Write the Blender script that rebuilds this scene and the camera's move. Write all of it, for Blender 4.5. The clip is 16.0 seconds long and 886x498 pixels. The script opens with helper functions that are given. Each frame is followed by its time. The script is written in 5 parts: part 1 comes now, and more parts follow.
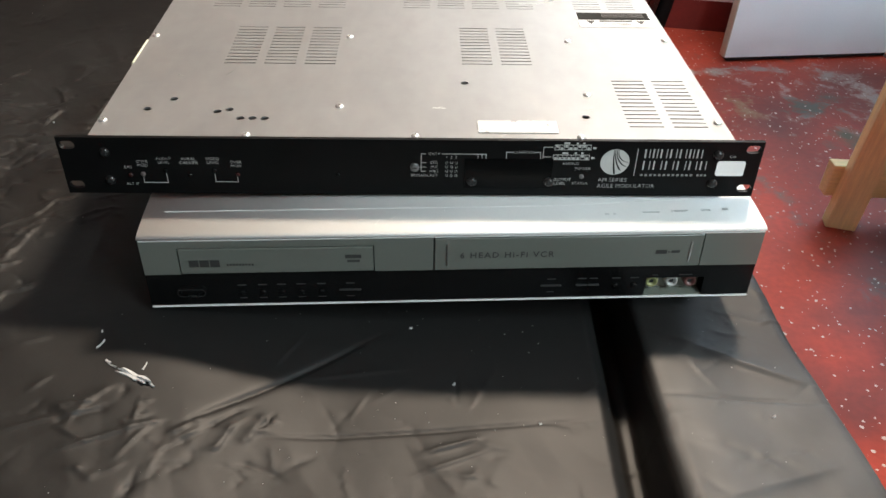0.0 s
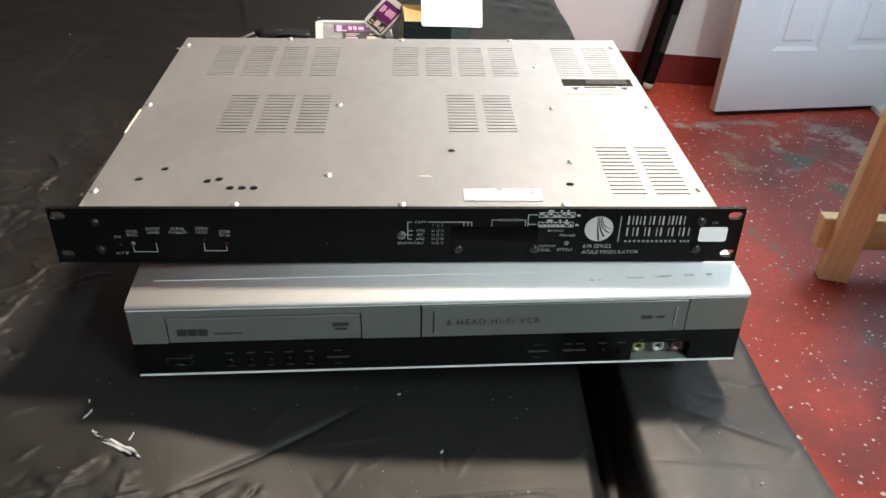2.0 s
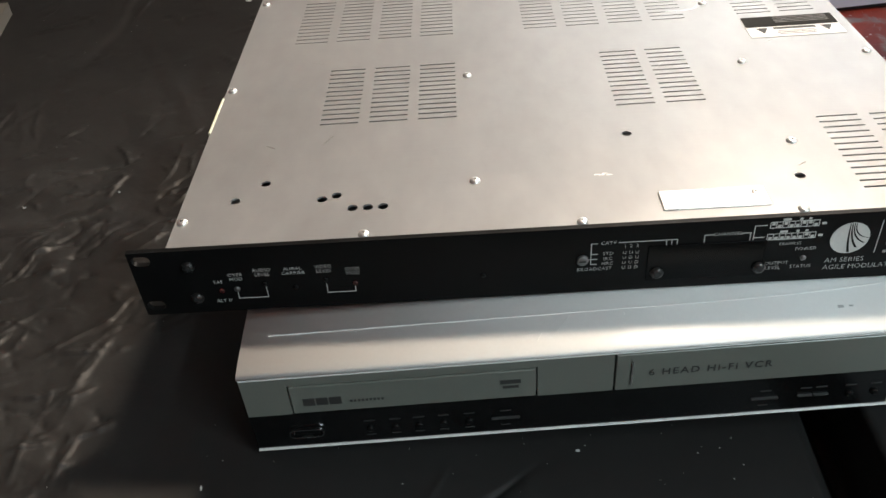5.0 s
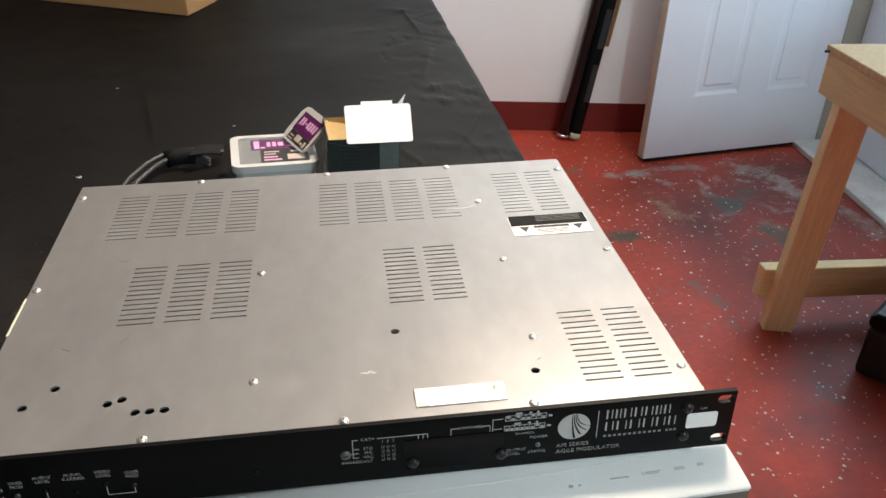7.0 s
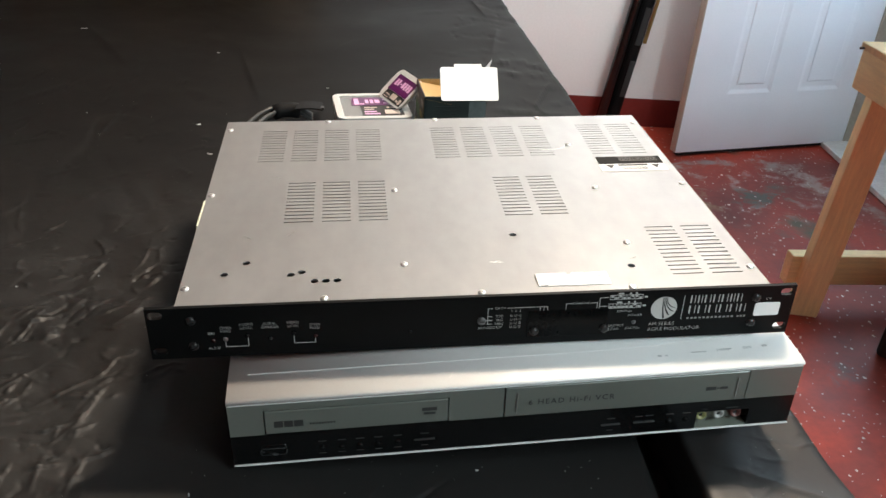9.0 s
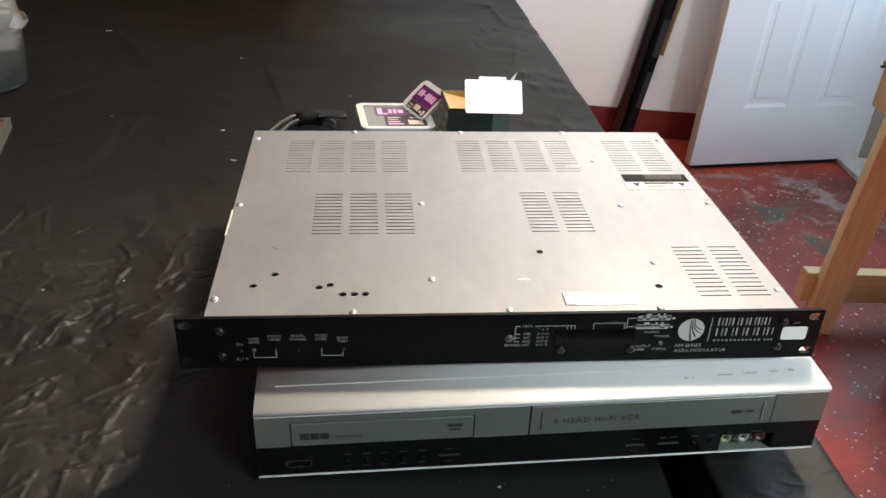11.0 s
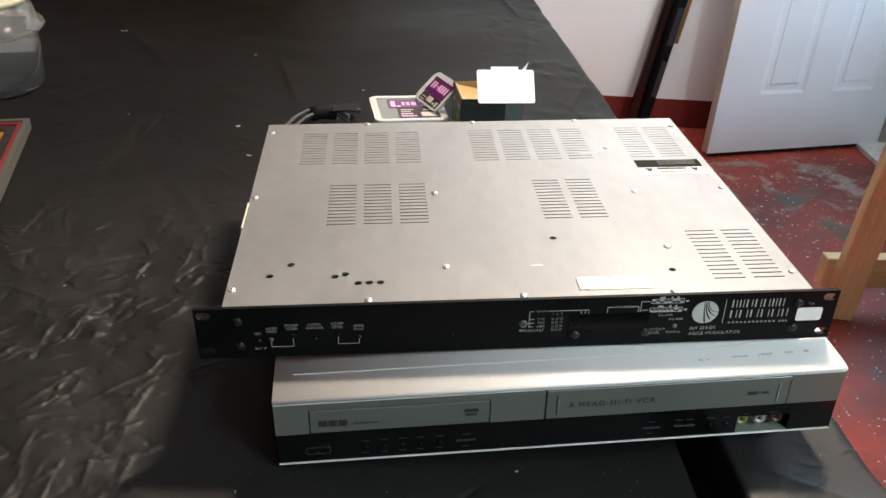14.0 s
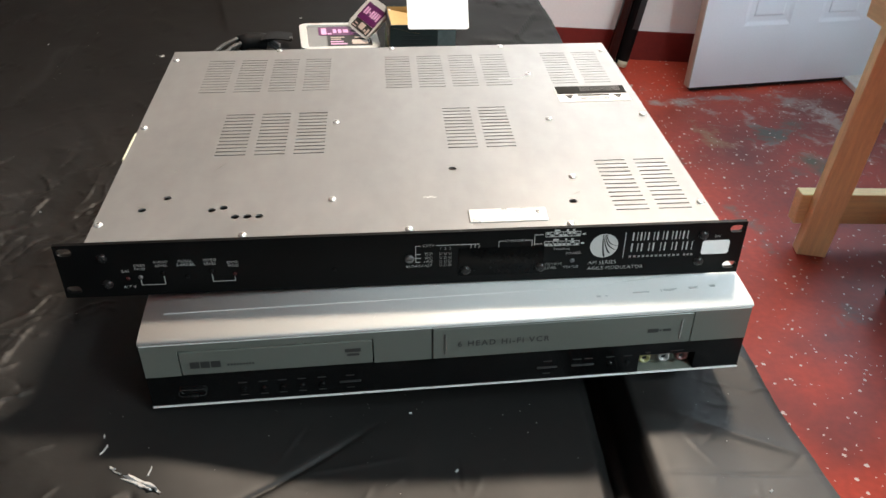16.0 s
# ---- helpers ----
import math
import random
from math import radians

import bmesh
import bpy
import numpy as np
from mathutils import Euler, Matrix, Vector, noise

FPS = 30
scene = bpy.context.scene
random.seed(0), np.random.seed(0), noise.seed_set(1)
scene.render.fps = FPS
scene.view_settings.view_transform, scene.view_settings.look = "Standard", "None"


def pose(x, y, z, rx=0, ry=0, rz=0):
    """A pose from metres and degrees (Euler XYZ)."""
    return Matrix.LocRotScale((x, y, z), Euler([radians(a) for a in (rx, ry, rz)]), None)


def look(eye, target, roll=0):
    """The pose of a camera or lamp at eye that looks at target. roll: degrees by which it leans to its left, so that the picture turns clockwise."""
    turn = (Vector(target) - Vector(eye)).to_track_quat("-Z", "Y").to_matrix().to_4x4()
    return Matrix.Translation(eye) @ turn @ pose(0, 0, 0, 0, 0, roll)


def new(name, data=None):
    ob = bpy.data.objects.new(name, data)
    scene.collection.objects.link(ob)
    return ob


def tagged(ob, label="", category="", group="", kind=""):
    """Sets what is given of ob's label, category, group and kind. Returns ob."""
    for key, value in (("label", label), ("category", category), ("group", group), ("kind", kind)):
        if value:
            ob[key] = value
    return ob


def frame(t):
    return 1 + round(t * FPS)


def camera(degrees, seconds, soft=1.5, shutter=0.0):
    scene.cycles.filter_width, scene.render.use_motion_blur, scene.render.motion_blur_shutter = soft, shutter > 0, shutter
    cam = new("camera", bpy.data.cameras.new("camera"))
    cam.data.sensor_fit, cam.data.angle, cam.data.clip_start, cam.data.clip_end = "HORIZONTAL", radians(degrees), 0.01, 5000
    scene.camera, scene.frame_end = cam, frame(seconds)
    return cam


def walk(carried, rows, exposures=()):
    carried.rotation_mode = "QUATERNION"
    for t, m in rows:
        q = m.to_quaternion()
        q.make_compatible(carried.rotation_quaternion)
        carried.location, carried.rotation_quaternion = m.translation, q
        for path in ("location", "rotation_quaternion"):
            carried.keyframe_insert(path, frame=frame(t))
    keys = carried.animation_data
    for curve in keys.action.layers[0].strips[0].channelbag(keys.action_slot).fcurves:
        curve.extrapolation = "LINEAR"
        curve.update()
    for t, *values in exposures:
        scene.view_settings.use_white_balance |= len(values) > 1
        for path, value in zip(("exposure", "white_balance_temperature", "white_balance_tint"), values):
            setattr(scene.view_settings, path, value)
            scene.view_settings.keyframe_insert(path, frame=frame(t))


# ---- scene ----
import collections

# ---------------------------------------------------------------- camera
cam = camera(55.3, 16.0)
# the stacked players lean a little on the sheet: LEVEL lays them into the upright room
LEVEL = Matrix.Translation((0.037, 0, -0.041)) @ Matrix.Rotation(radians(-2.3), 4, "Y")
PATH = [
    (0, (0.002, -0.505, 1.234), (0.063, 1.102, 0.044), 1.5),
    (0.5, (0.009, -0.512, 1.238), (0.075, 1.135, 0.106), 1.3),
    (1, (0.016, -0.519, 1.249), (0.088, 1.146, 0.142), 0.4),
    (1.5, (0.014, -0.511, 1.254), (0.087, 1.168, 0.17), 0.6),
    (2, (0.009, -0.503, 1.247), (0.077, 1.171, 0.155), 1.2),
    (2.5, (0.017, -0.502, 1.247), (0.09, 1.154, 0.129), 0.9),
    (3, (0.028, -0.489, 1.248), (0.074, 1.151, 0.104), -0.4),
    (3.5, (0.065, -0.423, 1.236), (-0.027, 1.182, 0.047), -2.8),
    (4, (0.069, -0.36, 1.212), (-0.206, 1.195, -0.015), -7.3),
    (4.2, (0.044, -0.346, 1.211), (-0.241, 1.197, -0.03), -8.1),
    (6.3, (-0.093, -0.357, 1.266), (0.233, 1.238, 0.103), 2.1),
    (6.5, (-0.087, -0.364, 1.276), (0.239, 1.258, 0.152), 1.7),
    (7, (0.009, -0.374, 1.292), (0.236, 1.331, 0.271), -0.2),
    (7.5, (0.063, -0.4, 1.249), (0.02, 1.34, 0.264), -4.7),
    (8, (0.01, -0.469, 1.286), (0.031, 1.265, 0.29), -3.9),
    (8.2, (-0.039, -0.49, 1.289), (0.057, 1.237, 0.285), -2.0),
    (10.3, (-0.102, -0.513, 1.307), (0.111, 1.192, 0.283), 2.8),
    (10.5, (-0.101, -0.511, 1.306), (0.102, 1.201, 0.292), 2.6),
    (11, (-0.103, -0.503, 1.304), (0.071, 1.214, 0.294), 2.5),
    (11.5, (-0.106, -0.512, 1.304), (0.052, 1.199, 0.281), 2.5),
    (12, (-0.104, -0.522, 1.307), (0.055, 1.19, 0.285), 2.7),
    (12.5, (-0.104, -0.523, 1.307), (0.052, 1.195, 0.295), 2.8),
    (13, (-0.102, -0.521, 1.311), (0.055, 1.201, 0.306), 2.4),
    (13.5, (-0.104, -0.519, 1.307), (0.042, 1.202, 0.298), 1.5),
    (14, (-0.1, -0.511, 1.302), (0.031, 1.203, 0.281), 0.7),
    (14.5, (-0.094, -0.516, 1.31), (0.045, 1.204, 0.299), 0.1),
    (15, (-0.074, -0.519, 1.306), (0.122, 1.192, 0.289), 0.3),
    (15.5, (-0.055, -0.518, 1.295), (0.12, 1.163, 0.226), 1.1),
    (16, (-0.014, -0.487, 1.277), (0.113, 1.151, 0.137), 0.4),
]
walk(cam, [(t, LEVEL @ look(eye, target, roll)) for t, eye, target, roll in PATH],
     exposures=[(0, 0.20), (3.5, 0.20), (4.2, 0.12), (6.3, -0.16), (7.5, -0.14), (8.2, 0.0), (10.3, 0.02), (14.5, 0.02), (15.5, 0.0), (16, 0.10)])

# ---------------------------------------------------------------- light
world = bpy.data.worlds.new("world")
scene.world = world
world.use_nodes = True
sky = world.node_tree.nodes.new("ShaderNodeTexSky")
sky.sky_type, sky.sun_disc = "NISHITA", False
sky.sun_elevation, sky.sun_rotation = radians(35), radians(60)
world.node_tree.links.new(sky.outputs[0], world.node_tree.nodes["Background"].inputs[0])
world.node_tree.nodes["Background"].inputs[1].default_value = 0.08


def area_lamp(name, eye, target, sx, sy, watts, colour):
    data = bpy.data.lights.new(name, "AREA")
    data.shape, data.size, data.size_y, data.energy, data.color = "RECTANGLE", sx, sy, watts, colour
    ob = new(name, data)
    ob.matrix_world = look(eye, target)
    return ob


# a hooded warm lamp over the table, a cool tube over the bench, an added fill for the back wall, the day through the
# glazed outer door
HUNG = Matrix.Translation((0.48, 0.79, 2.28)) @ Matrix.Rotation(radians(22), 4, "Z") @ Matrix.Rotation(radians(-18), 4, "X") @ Matrix.Rotation(radians(36), 4, "Y")
hood = area_lamp("warm_hood_lamp", (0, 0, 0), (0, 0, -1), 0.30, 0.11, 18.0, (1.0, 0.835, 0.67))
hood.matrix_world = HUNG
hood.data.spread = radians(108)
tube = area_lamp("cool_tube", (1.12, -1.40, 2.36), (1.12, -1.40, 0.0), 0.10, 1.20, 62, (0.73, 0.90, 0.96))
# added fill with no known source, aimed to brighten the back wall and open door
wall_fill = area_lamp("rear_lamp", (1.06, 1.48, 2.36), (0.84, 2.62, 1.74), 1.00, 0.10, 31.0, (0.93, 0.97, 1.0))
wall_fill.data.spread = radians(92)
day = area_lamp("door_daylight", (1.99, 1.98, 1.32), (0.9, 1.85, 1.25), 0.70, 1.30, 6.5, (0.55, 0.78, 1.0))


# ---------------------------------------------------------------- materials
def link(m, a, b):
    m.node_tree.links.new(a, b)


def material(name, colour, rough=0.5, metal=0.0, vary=0.15, scale=18.0, fine=220.0, bump=0.15, spec=0.5, wear=0.0, stretch=(1, 1, 1), coat=0.0):
    """A painted, plastic or metal surface: broad stains, fine grain and a slight relief."""
    m = bpy.data.materials.new(name)
    m.use_nodes = True
    n = m.node_tree.nodes
    p = n["Principled BSDF"]
    tex = n.new("ShaderNodeTexCoord")
    mp = n.new("ShaderNodeMapping")
    mp.inputs["Scale"].default_value = stretch
    link(m, tex.outputs["Object"], mp.inputs[0])
    broad, grain = n.new("ShaderNodeTexNoise"), n.new("ShaderNodeTexNoise")
    broad.inputs["Scale"].default_value, broad.inputs["Detail"].default_value = scale, 5
    grain.inputs["Scale"].default_value, grain.inputs["Detail"].default_value = fine, 3
    link(m, mp.outputs[0], broad.inputs["Vector"])
    link(m, mp.outputs[0], grain.inputs["Vector"])
    mix = n.new("ShaderNodeMix")
    mix.data_type, mix.blend_type = "RGBA", "MIX"
    mix.inputs[6].default_value = (*[c * (1 - vary) for c in colour], 1)
    mix.inputs[7].default_value = (*[min(1, c * (1 + vary)) for c in colour], 1)
    add = n.new("ShaderNodeMath")
    add.operation = "MULTIPLY_ADD"
    add.inputs[1].default_value, add.inputs[2].default_value = 0.4, 0.0
    link(m, grain.outputs[0], add.inputs[0])
    tot = n.new("ShaderNodeMath")
    tot.operation = "MULTIPLY_ADD"
    tot.inputs[1].default_value = 0.6
    link(m, broad.outputs[0], tot.inputs[0])
    link(m, add.outputs[0], tot.inputs[2])
    rng = n.new("ShaderNodeMapRange")
    rng.inputs[1].default_value, rng.inputs[2].default_value = 0.3, 0.7
    link(m, tot.outputs[0], rng.inputs[0])
    link(m, rng.outputs[0], mix.inputs[0])
    link(m, mix.outputs[2], p.inputs["Base Color"])
    rr = n.new("ShaderNodeMapRange")
    rr.inputs[1].default_value, rr.inputs[2].default_value = 0.3, 0.7
    rr.inputs[3].default_value, rr.inputs[4].default_value = max(0.02, rough - 0.06 - wear), min(1, rough + 0.06 + wear)
    link(m, broad.outputs[0], rr.inputs[0])
    link(m, rr.outputs[0], p.inputs["Roughness"])
    p.inputs["Metallic"].default_value = metal
    p.inputs["Specular IOR Level"].default_value = spec
    p.inputs["Coat Weight"].default_value = coat
    if bump:
        b = n.new("ShaderNodeBump")
        b.inputs["Strength"].default_value, b.inputs["Distance"].default_value = bump, 0.0006
        link(m, tot.outputs[0], b.inputs["Height"])
        link(m, b.outputs[0], p.inputs["Normal"])
    return m


def sheet_material():
    """Thin black plastic sheeting: dusty, softly wavy, with fine straight creases in its gloss."""
    m = material("black_sheeting", (0.0074, 0.0068, 0.0063), 0.53, 0, 0.25, 5, 90, 0, spec=0.34)
    n = m.node_tree.nodes
    p = n["Principled BSDF"]
    tex = n.new("ShaderNodeTexCoord")

    def cut(value, lo, hi, a, b):
        r = n.new("ShaderNodeMapRange")
        r.interpolation_type = "SMOOTHSTEP"
        r.inputs[1].default_value, r.inputs[2].default_value, r.inputs[3].default_value, r.inputs[4].default_value = lo, hi, a, b
        link(m, value, r.inputs[0])
        return r.outputs[0]

    def calc(how, a, b):
        x = n.new("ShaderNodeMath")
        x.operation = how
        link(m, a, x.inputs[0])
        if isinstance(b, float):
            x.inputs[1].default_value = b
        else:
            link(m, b, x.inputs[1])
        return x.outputs[0]

    def cloud(scale, seed, detail=2.0):
        v = n.new("ShaderNodeTexNoise")
        v.noise_dimensions = "4D"
        v.inputs["W"].default_value, v.inputs["Scale"].default_value, v.inputs["Detail"].default_value = seed, scale, detail
        link(m, tex.outputs["Object"], v.inputs["Vector"])
        return v.outputs[0]

    height = calc("ADD", calc("MULTIPLY", cloud(9, 5.5, 1.5), 0.8), calc("MULTIPLY", cloud(34, 2.5, 5.0), 0.55))
    where = n.new("ShaderNodeSeparateXYZ")
    link(m, tex.outputs["Object"], where.inputs[0])
    b = n.new("ShaderNodeBump")
    b.inputs["Distance"].default_value = 0.0022
    # the sheet lies smoother towards the back and over the right-hand board
    flat = calc("MULTIPLY", cut(where.outputs[1], 0.15, 0.55, 1.0, 0.25), cut(where.outputs[0], -0.30, -0.16, 1.0, 0.26))
    link(m, flat, b.inputs["Strength"])
    link(m, height, b.inputs["Height"])
    link(m, b.outputs[0], p.inputs["Normal"])
    # gloss turned down towards the back, to dim the wall's reflection there
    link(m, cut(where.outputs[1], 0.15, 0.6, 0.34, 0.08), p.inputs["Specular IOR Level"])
    # a film of dust; thick paints the lamp's sheen on the near right-hand board
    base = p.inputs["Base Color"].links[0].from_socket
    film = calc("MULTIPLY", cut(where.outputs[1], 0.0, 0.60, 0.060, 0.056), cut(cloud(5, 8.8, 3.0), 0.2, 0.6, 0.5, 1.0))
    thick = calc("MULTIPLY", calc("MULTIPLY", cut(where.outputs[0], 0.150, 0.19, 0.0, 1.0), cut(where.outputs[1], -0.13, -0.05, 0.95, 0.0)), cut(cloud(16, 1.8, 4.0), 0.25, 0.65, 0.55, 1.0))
    # faint curved wipes in the dust
    swirl = n.new("ShaderNodeTexNoise")
    swirl.inputs["Scale"].default_value, swirl.inputs["Detail"].default_value, swirl.inputs["Distortion"].default_value = 2.6, 1.0, 0.35
    link(m, tex.outputs["Object"], swirl.inputs["Vector"])
    ridge = calc("ABSOLUTE", calc("SUBTRACT", swirl.outputs[0], 0.5), 0.0)
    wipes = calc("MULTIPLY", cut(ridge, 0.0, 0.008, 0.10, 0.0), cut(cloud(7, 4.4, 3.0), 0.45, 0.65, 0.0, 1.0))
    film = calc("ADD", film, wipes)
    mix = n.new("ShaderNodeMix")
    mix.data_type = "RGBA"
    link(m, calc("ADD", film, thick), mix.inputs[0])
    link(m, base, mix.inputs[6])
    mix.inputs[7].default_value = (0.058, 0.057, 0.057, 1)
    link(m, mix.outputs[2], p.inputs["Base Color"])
    return m


def floor_material():
    """Red floor paint, worn grey-green in patches, spattered with white flecks."""
    m = material("red_floor_paint", (0.53, 0.064, 0.032), 0.48, 0, 0.25, 4, 60, 0.25)
    n = m.node_tree.nodes
    p = n["Principled BSDF"]
    base = p.inputs["Base Color"].links[0].from_socket
    tex = n.new("ShaderNodeTexCoord")

    def mixed(fac, a, colour):
        x = n.new("ShaderNodeMix")
        x.data_type = "RGBA"
        link(m, fac, x.inputs[0])
        link(m, a, x.inputs[6])
        x.inputs[7].default_value = (*colour, 1)
        return x.outputs[2]

    def cut(value, lo, hi):
        r = n.new("ShaderNodeMapRange")
        r.inputs[1].default_value, r.inputs[2].default_value = lo, hi
        link(m, value, r.inputs[0])
        return r.outputs[0]

    worn = n.new("ShaderNodeTexNoise")
    worn.inputs["Scale"].default_value, worn.inputs["Detail"].default_value, worn.inputs["Roughness"].default_value = 3.2, 8, 0.65
    link(m, tex.outputs["Object"], worn.inputs["Vector"])
    base = mixed(cut(worn.outputs[0], 0.60, 0.70), base, (0.20, 0.16, 0.14))
    grime = n.new("ShaderNodeTexNoise")
    grime.noise_dimensions = "4D"
    grime.inputs["W"].default_value, grime.inputs["Scale"].default_value, grime.inputs["Detail"].default_value = 6.4, 2.1, 9
    link(m, tex.outputs["Object"], grime.inputs["Vector"])
    base = mixed(cut(grime.outputs[0], 0.60, 0.80), base, (0.085, 0.030, 0.028))
    # dirt plus the bench's shadow, painted dark between the bench and the outer door
    dirt_shade = n.new("ShaderNodeVectorMath")
    dirt_shade.operation = "DISTANCE"
    dirt_shade.inputs[1].default_value = (1.62, 1.75, 0.0)
    link(m, tex.outputs["Object"], dirt_shade.inputs[0])
    dirt_shade_fade = n.new("ShaderNodeMapRange")
    dirt_shade_fade.inputs[1].default_value, dirt_shade_fade.inputs[2].default_value, dirt_shade_fade.inputs[3].default_value, dirt_shade_fade.inputs[4].default_value = 0.45, 0.85, 0.42, 0.0
    link(m, dirt_shade.outputs["Value"], dirt_shade_fade.inputs[0])
    dirt_shade_noise = n.new("ShaderNodeMath")
    link(m, grime.outputs[0], dirt_shade_noise.inputs[0])
    link(m, dirt_shade_fade.outputs[0], dirt_shade_noise.inputs[1])
    base = mixed(cut(dirt_shade_noise.outputs[0], 0.52, 1.05), base, (0.055, 0.024, 0.024))
    # pale scuffs trodden into the paint by the doorway
    scuff = n.new("ShaderNodeTexNoise")
    scuff.inputs["Scale"].default_value, scuff.inputs["Detail"].default_value, scuff.inputs["Roughness"].default_value, scuff.inputs["Distortion"].default_value = 12.0, 9, 0.74, 0.25
    link(m, tex.outputs["Object"], scuff.inputs["Vector"])
    away = n.new("ShaderNodeVectorMath")
    away.operation = "DISTANCE"
    away.inputs[1].default_value = (1.45, 2.05, 0.0)
    link(m, tex.outputs["Object"], away.inputs[0])
    trod = n.new("ShaderNodeMapRange")
    trod.inputs[1].default_value, trod.inputs[2].default_value, trod.inputs[3].default_value, trod.inputs[4].default_value = 0.15, 0.80, 0.17, 0.0
    link(m, away.outputs["Value"], trod.inputs[0])
    sc = n.new("ShaderNodeMath")
    link(m, scuff.outputs[0], sc.inputs[0])
    link(m, trod.outputs[0], sc.inputs[1])
    base = mixed(cut(sc.outputs[0], 0.69, 0.84), base, (0.38, 0.33, 0.31))
    green = n.new("ShaderNodeTexNoise")
    green.noise_dimensions = "4D"
    green.inputs["W"].default_value, green.inputs["Scale"].default_value, green.inputs["Detail"].default_value = 3.1, 2.6, 7
    link(m, tex.outputs["Object"], green.inputs["Vector"])
    base = mixed(cut(green.outputs[0], 0.64, 0.70), base, (0.10, 0.10, 0.07))
    # worn-through patches by the doorway: green undercoat, ochre and pale scuffs, each broken up by the scuff noise
    for x, y, rx, ry, colour, keep in ((0.89, 1.77, 0.11, 0.05, (0.075, 0.095, 0.07), 0.9), (1.30, 1.96, 0.15, 0.07, (0.075, 0.10, 0.085), 0.9), (1.40, 2.04, 0.09, 0.05, (0.08, 0.10, 0.085), 0.8),
                                       (1.08, 1.93, 0.07, 0.11, (0.30, 0.21, 0.12), 0.8), (1.50, 2.21, 0.13, 0.07, (0.33, 0.27, 0.24), 0.95), (1.565, 2.05, 0.06, 0.15, (0.36, 0.29, 0.26), 0.95),
                                       (1.07, 2.20, 0.11, 0.05, (0.38, 0.31, 0.27), 1.0), (1.24, 2.24, 0.13, 0.04, (0.30, 0.25, 0.23), 0.9), (1.70, 1.78, 0.05, 0.16, (0.30, 0.25, 0.23), 0.8)):
        off = n.new("ShaderNodeVectorMath")
        off.operation = "SUBTRACT"
        off.inputs[1].default_value = (x, y, 0.0)
        link(m, tex.outputs["Object"], off.inputs[0])
        size = n.new("ShaderNodeVectorMath")
        size.operation = "MULTIPLY"
        size.inputs[1].default_value = (1 / rx, 1 / ry, 0.0)
        link(m, off.outputs[0], size.inputs[0])
        far = n.new("ShaderNodeVectorMath")
        far.operation = "LENGTH"
        link(m, size.outputs[0], far.inputs[0])
        broken = n.new("ShaderNodeMath")
        broken.operation = "MULTIPLY_ADD"
        broken.inputs[1].default_value = 4.0
        link(m, scuff.outputs[0], broken.inputs[0])
        fade = n.new("ShaderNodeMath")
        fade.operation = "MULTIPLY"
        fade.inputs[1].default_value = -1.0
        link(m, far.outputs["Value"], fade.inputs[0])
        link(m, fade.outputs[0], broken.inputs[2])
        amount = n.new("ShaderNodeMath")
        amount.operation = "MULTIPLY"
        amount.inputs[1].default_value = keep
        link(m, cut(broken.outputs[0], 1.15, 1.75), amount.inputs[0])
        base = mixed(amount.outputs[0], base, colour)
    ragged = n.new("ShaderNodeTexNoise")
    ragged.inputs["Scale"].default_value, ragged.inputs["Detail"].default_value = 160, 2
    link(m, tex.outputs["Object"], ragged.inputs["Vector"])
    torn = n.new("ShaderNodeVectorMath")
    torn.operation = "MULTIPLY_ADD"
    torn.inputs[1].default_value = (0.008, 0.008, 0.0)
    link(m, ragged.outputs["Color"], torn.inputs[0])
    link(m, tex.outputs["Object"], torn.inputs[2])
    for scale, size, share in ((34, 0.17, 0.36), (70, 0.23, 0.40), (17, 0.075, 0.42)):
        v = n.new("ShaderNodeTexVoronoi")
        v.inputs["Scale"].default_value = scale
        link(m, torn.outputs[0], v.inputs["Vector"])
        sep = n.new("ShaderNodeSeparateColor")
        link(m, v.outputs["Color"], sep.inputs[0])
        keep = cut(sep.outputs[0], share, share + 0.01)
        near = n.new("ShaderNodeMath")
        near.operation = "LESS_THAN"
        size_node = n.new("ShaderNodeMath")
        size_node.operation = "MULTIPLY"
        size_node.inputs[1].default_value = size
        link(m, sep.outputs[1], size_node.inputs[0])
        link(m, v.outputs["Distance"], near.inputs[0])
        link(m, size_node.outputs[0], near.inputs[1])
        both = n.new("ShaderNodeMath")
        both.operation = "MULTIPLY"
        link(m, near.outputs[0], both.inputs[0])
        link(m, keep, both.inputs[1])
        base = mixed(both.outputs[0], base, (0.74, 0.66, 0.60))
    link(m, base, p.inputs["Base Color"])
    return m


def wood_material(name, colour):
    m = material(name, colour, 0.55, 0, 0.16, 7, 60, 0.3, stretch=(14, 14, 1.2))
    return m


def clear_material(name, colour, rough=0.05, ior=1.45, weight=1.0):
    m = bpy.data.materials.new(name)
    m.use_nodes = True
    p = m.node_tree.nodes["Principled BSDF"]
    p.inputs["Base Color"].default_value = (*colour, 1)
    p.inputs["Roughness"].default_value, p.inputs["IOR"].default_value = rough, ior
    p.inputs["Transmission Weight"].default_value = weight
    return m


M_SHEET = sheet_material()
M_FLOOR = floor_material()
M_WALL = material("off_white_wall_paint", (0.86, 0.855, 0.83), 0.62, 0, 0.05, 3, 120, 0.25)
# for the unseen closing walls, greyed so they bounce less light
M_WALLDULL = material("dulled_closing_wall", (0.36, 0.35, 0.33), 0.7, 0, 0.08, 3, 120, 0.25)
M_BAND = material("red_wall_band_paint", (0.165, 0.017, 0.013), 0.42, 0, 0.2, 5, 90, 0.2)
M_CEIL = material("white_ceiling_paint", (0.64, 0.63, 0.61), 0.8, 0, 0.06, 3, 150, 0.2)
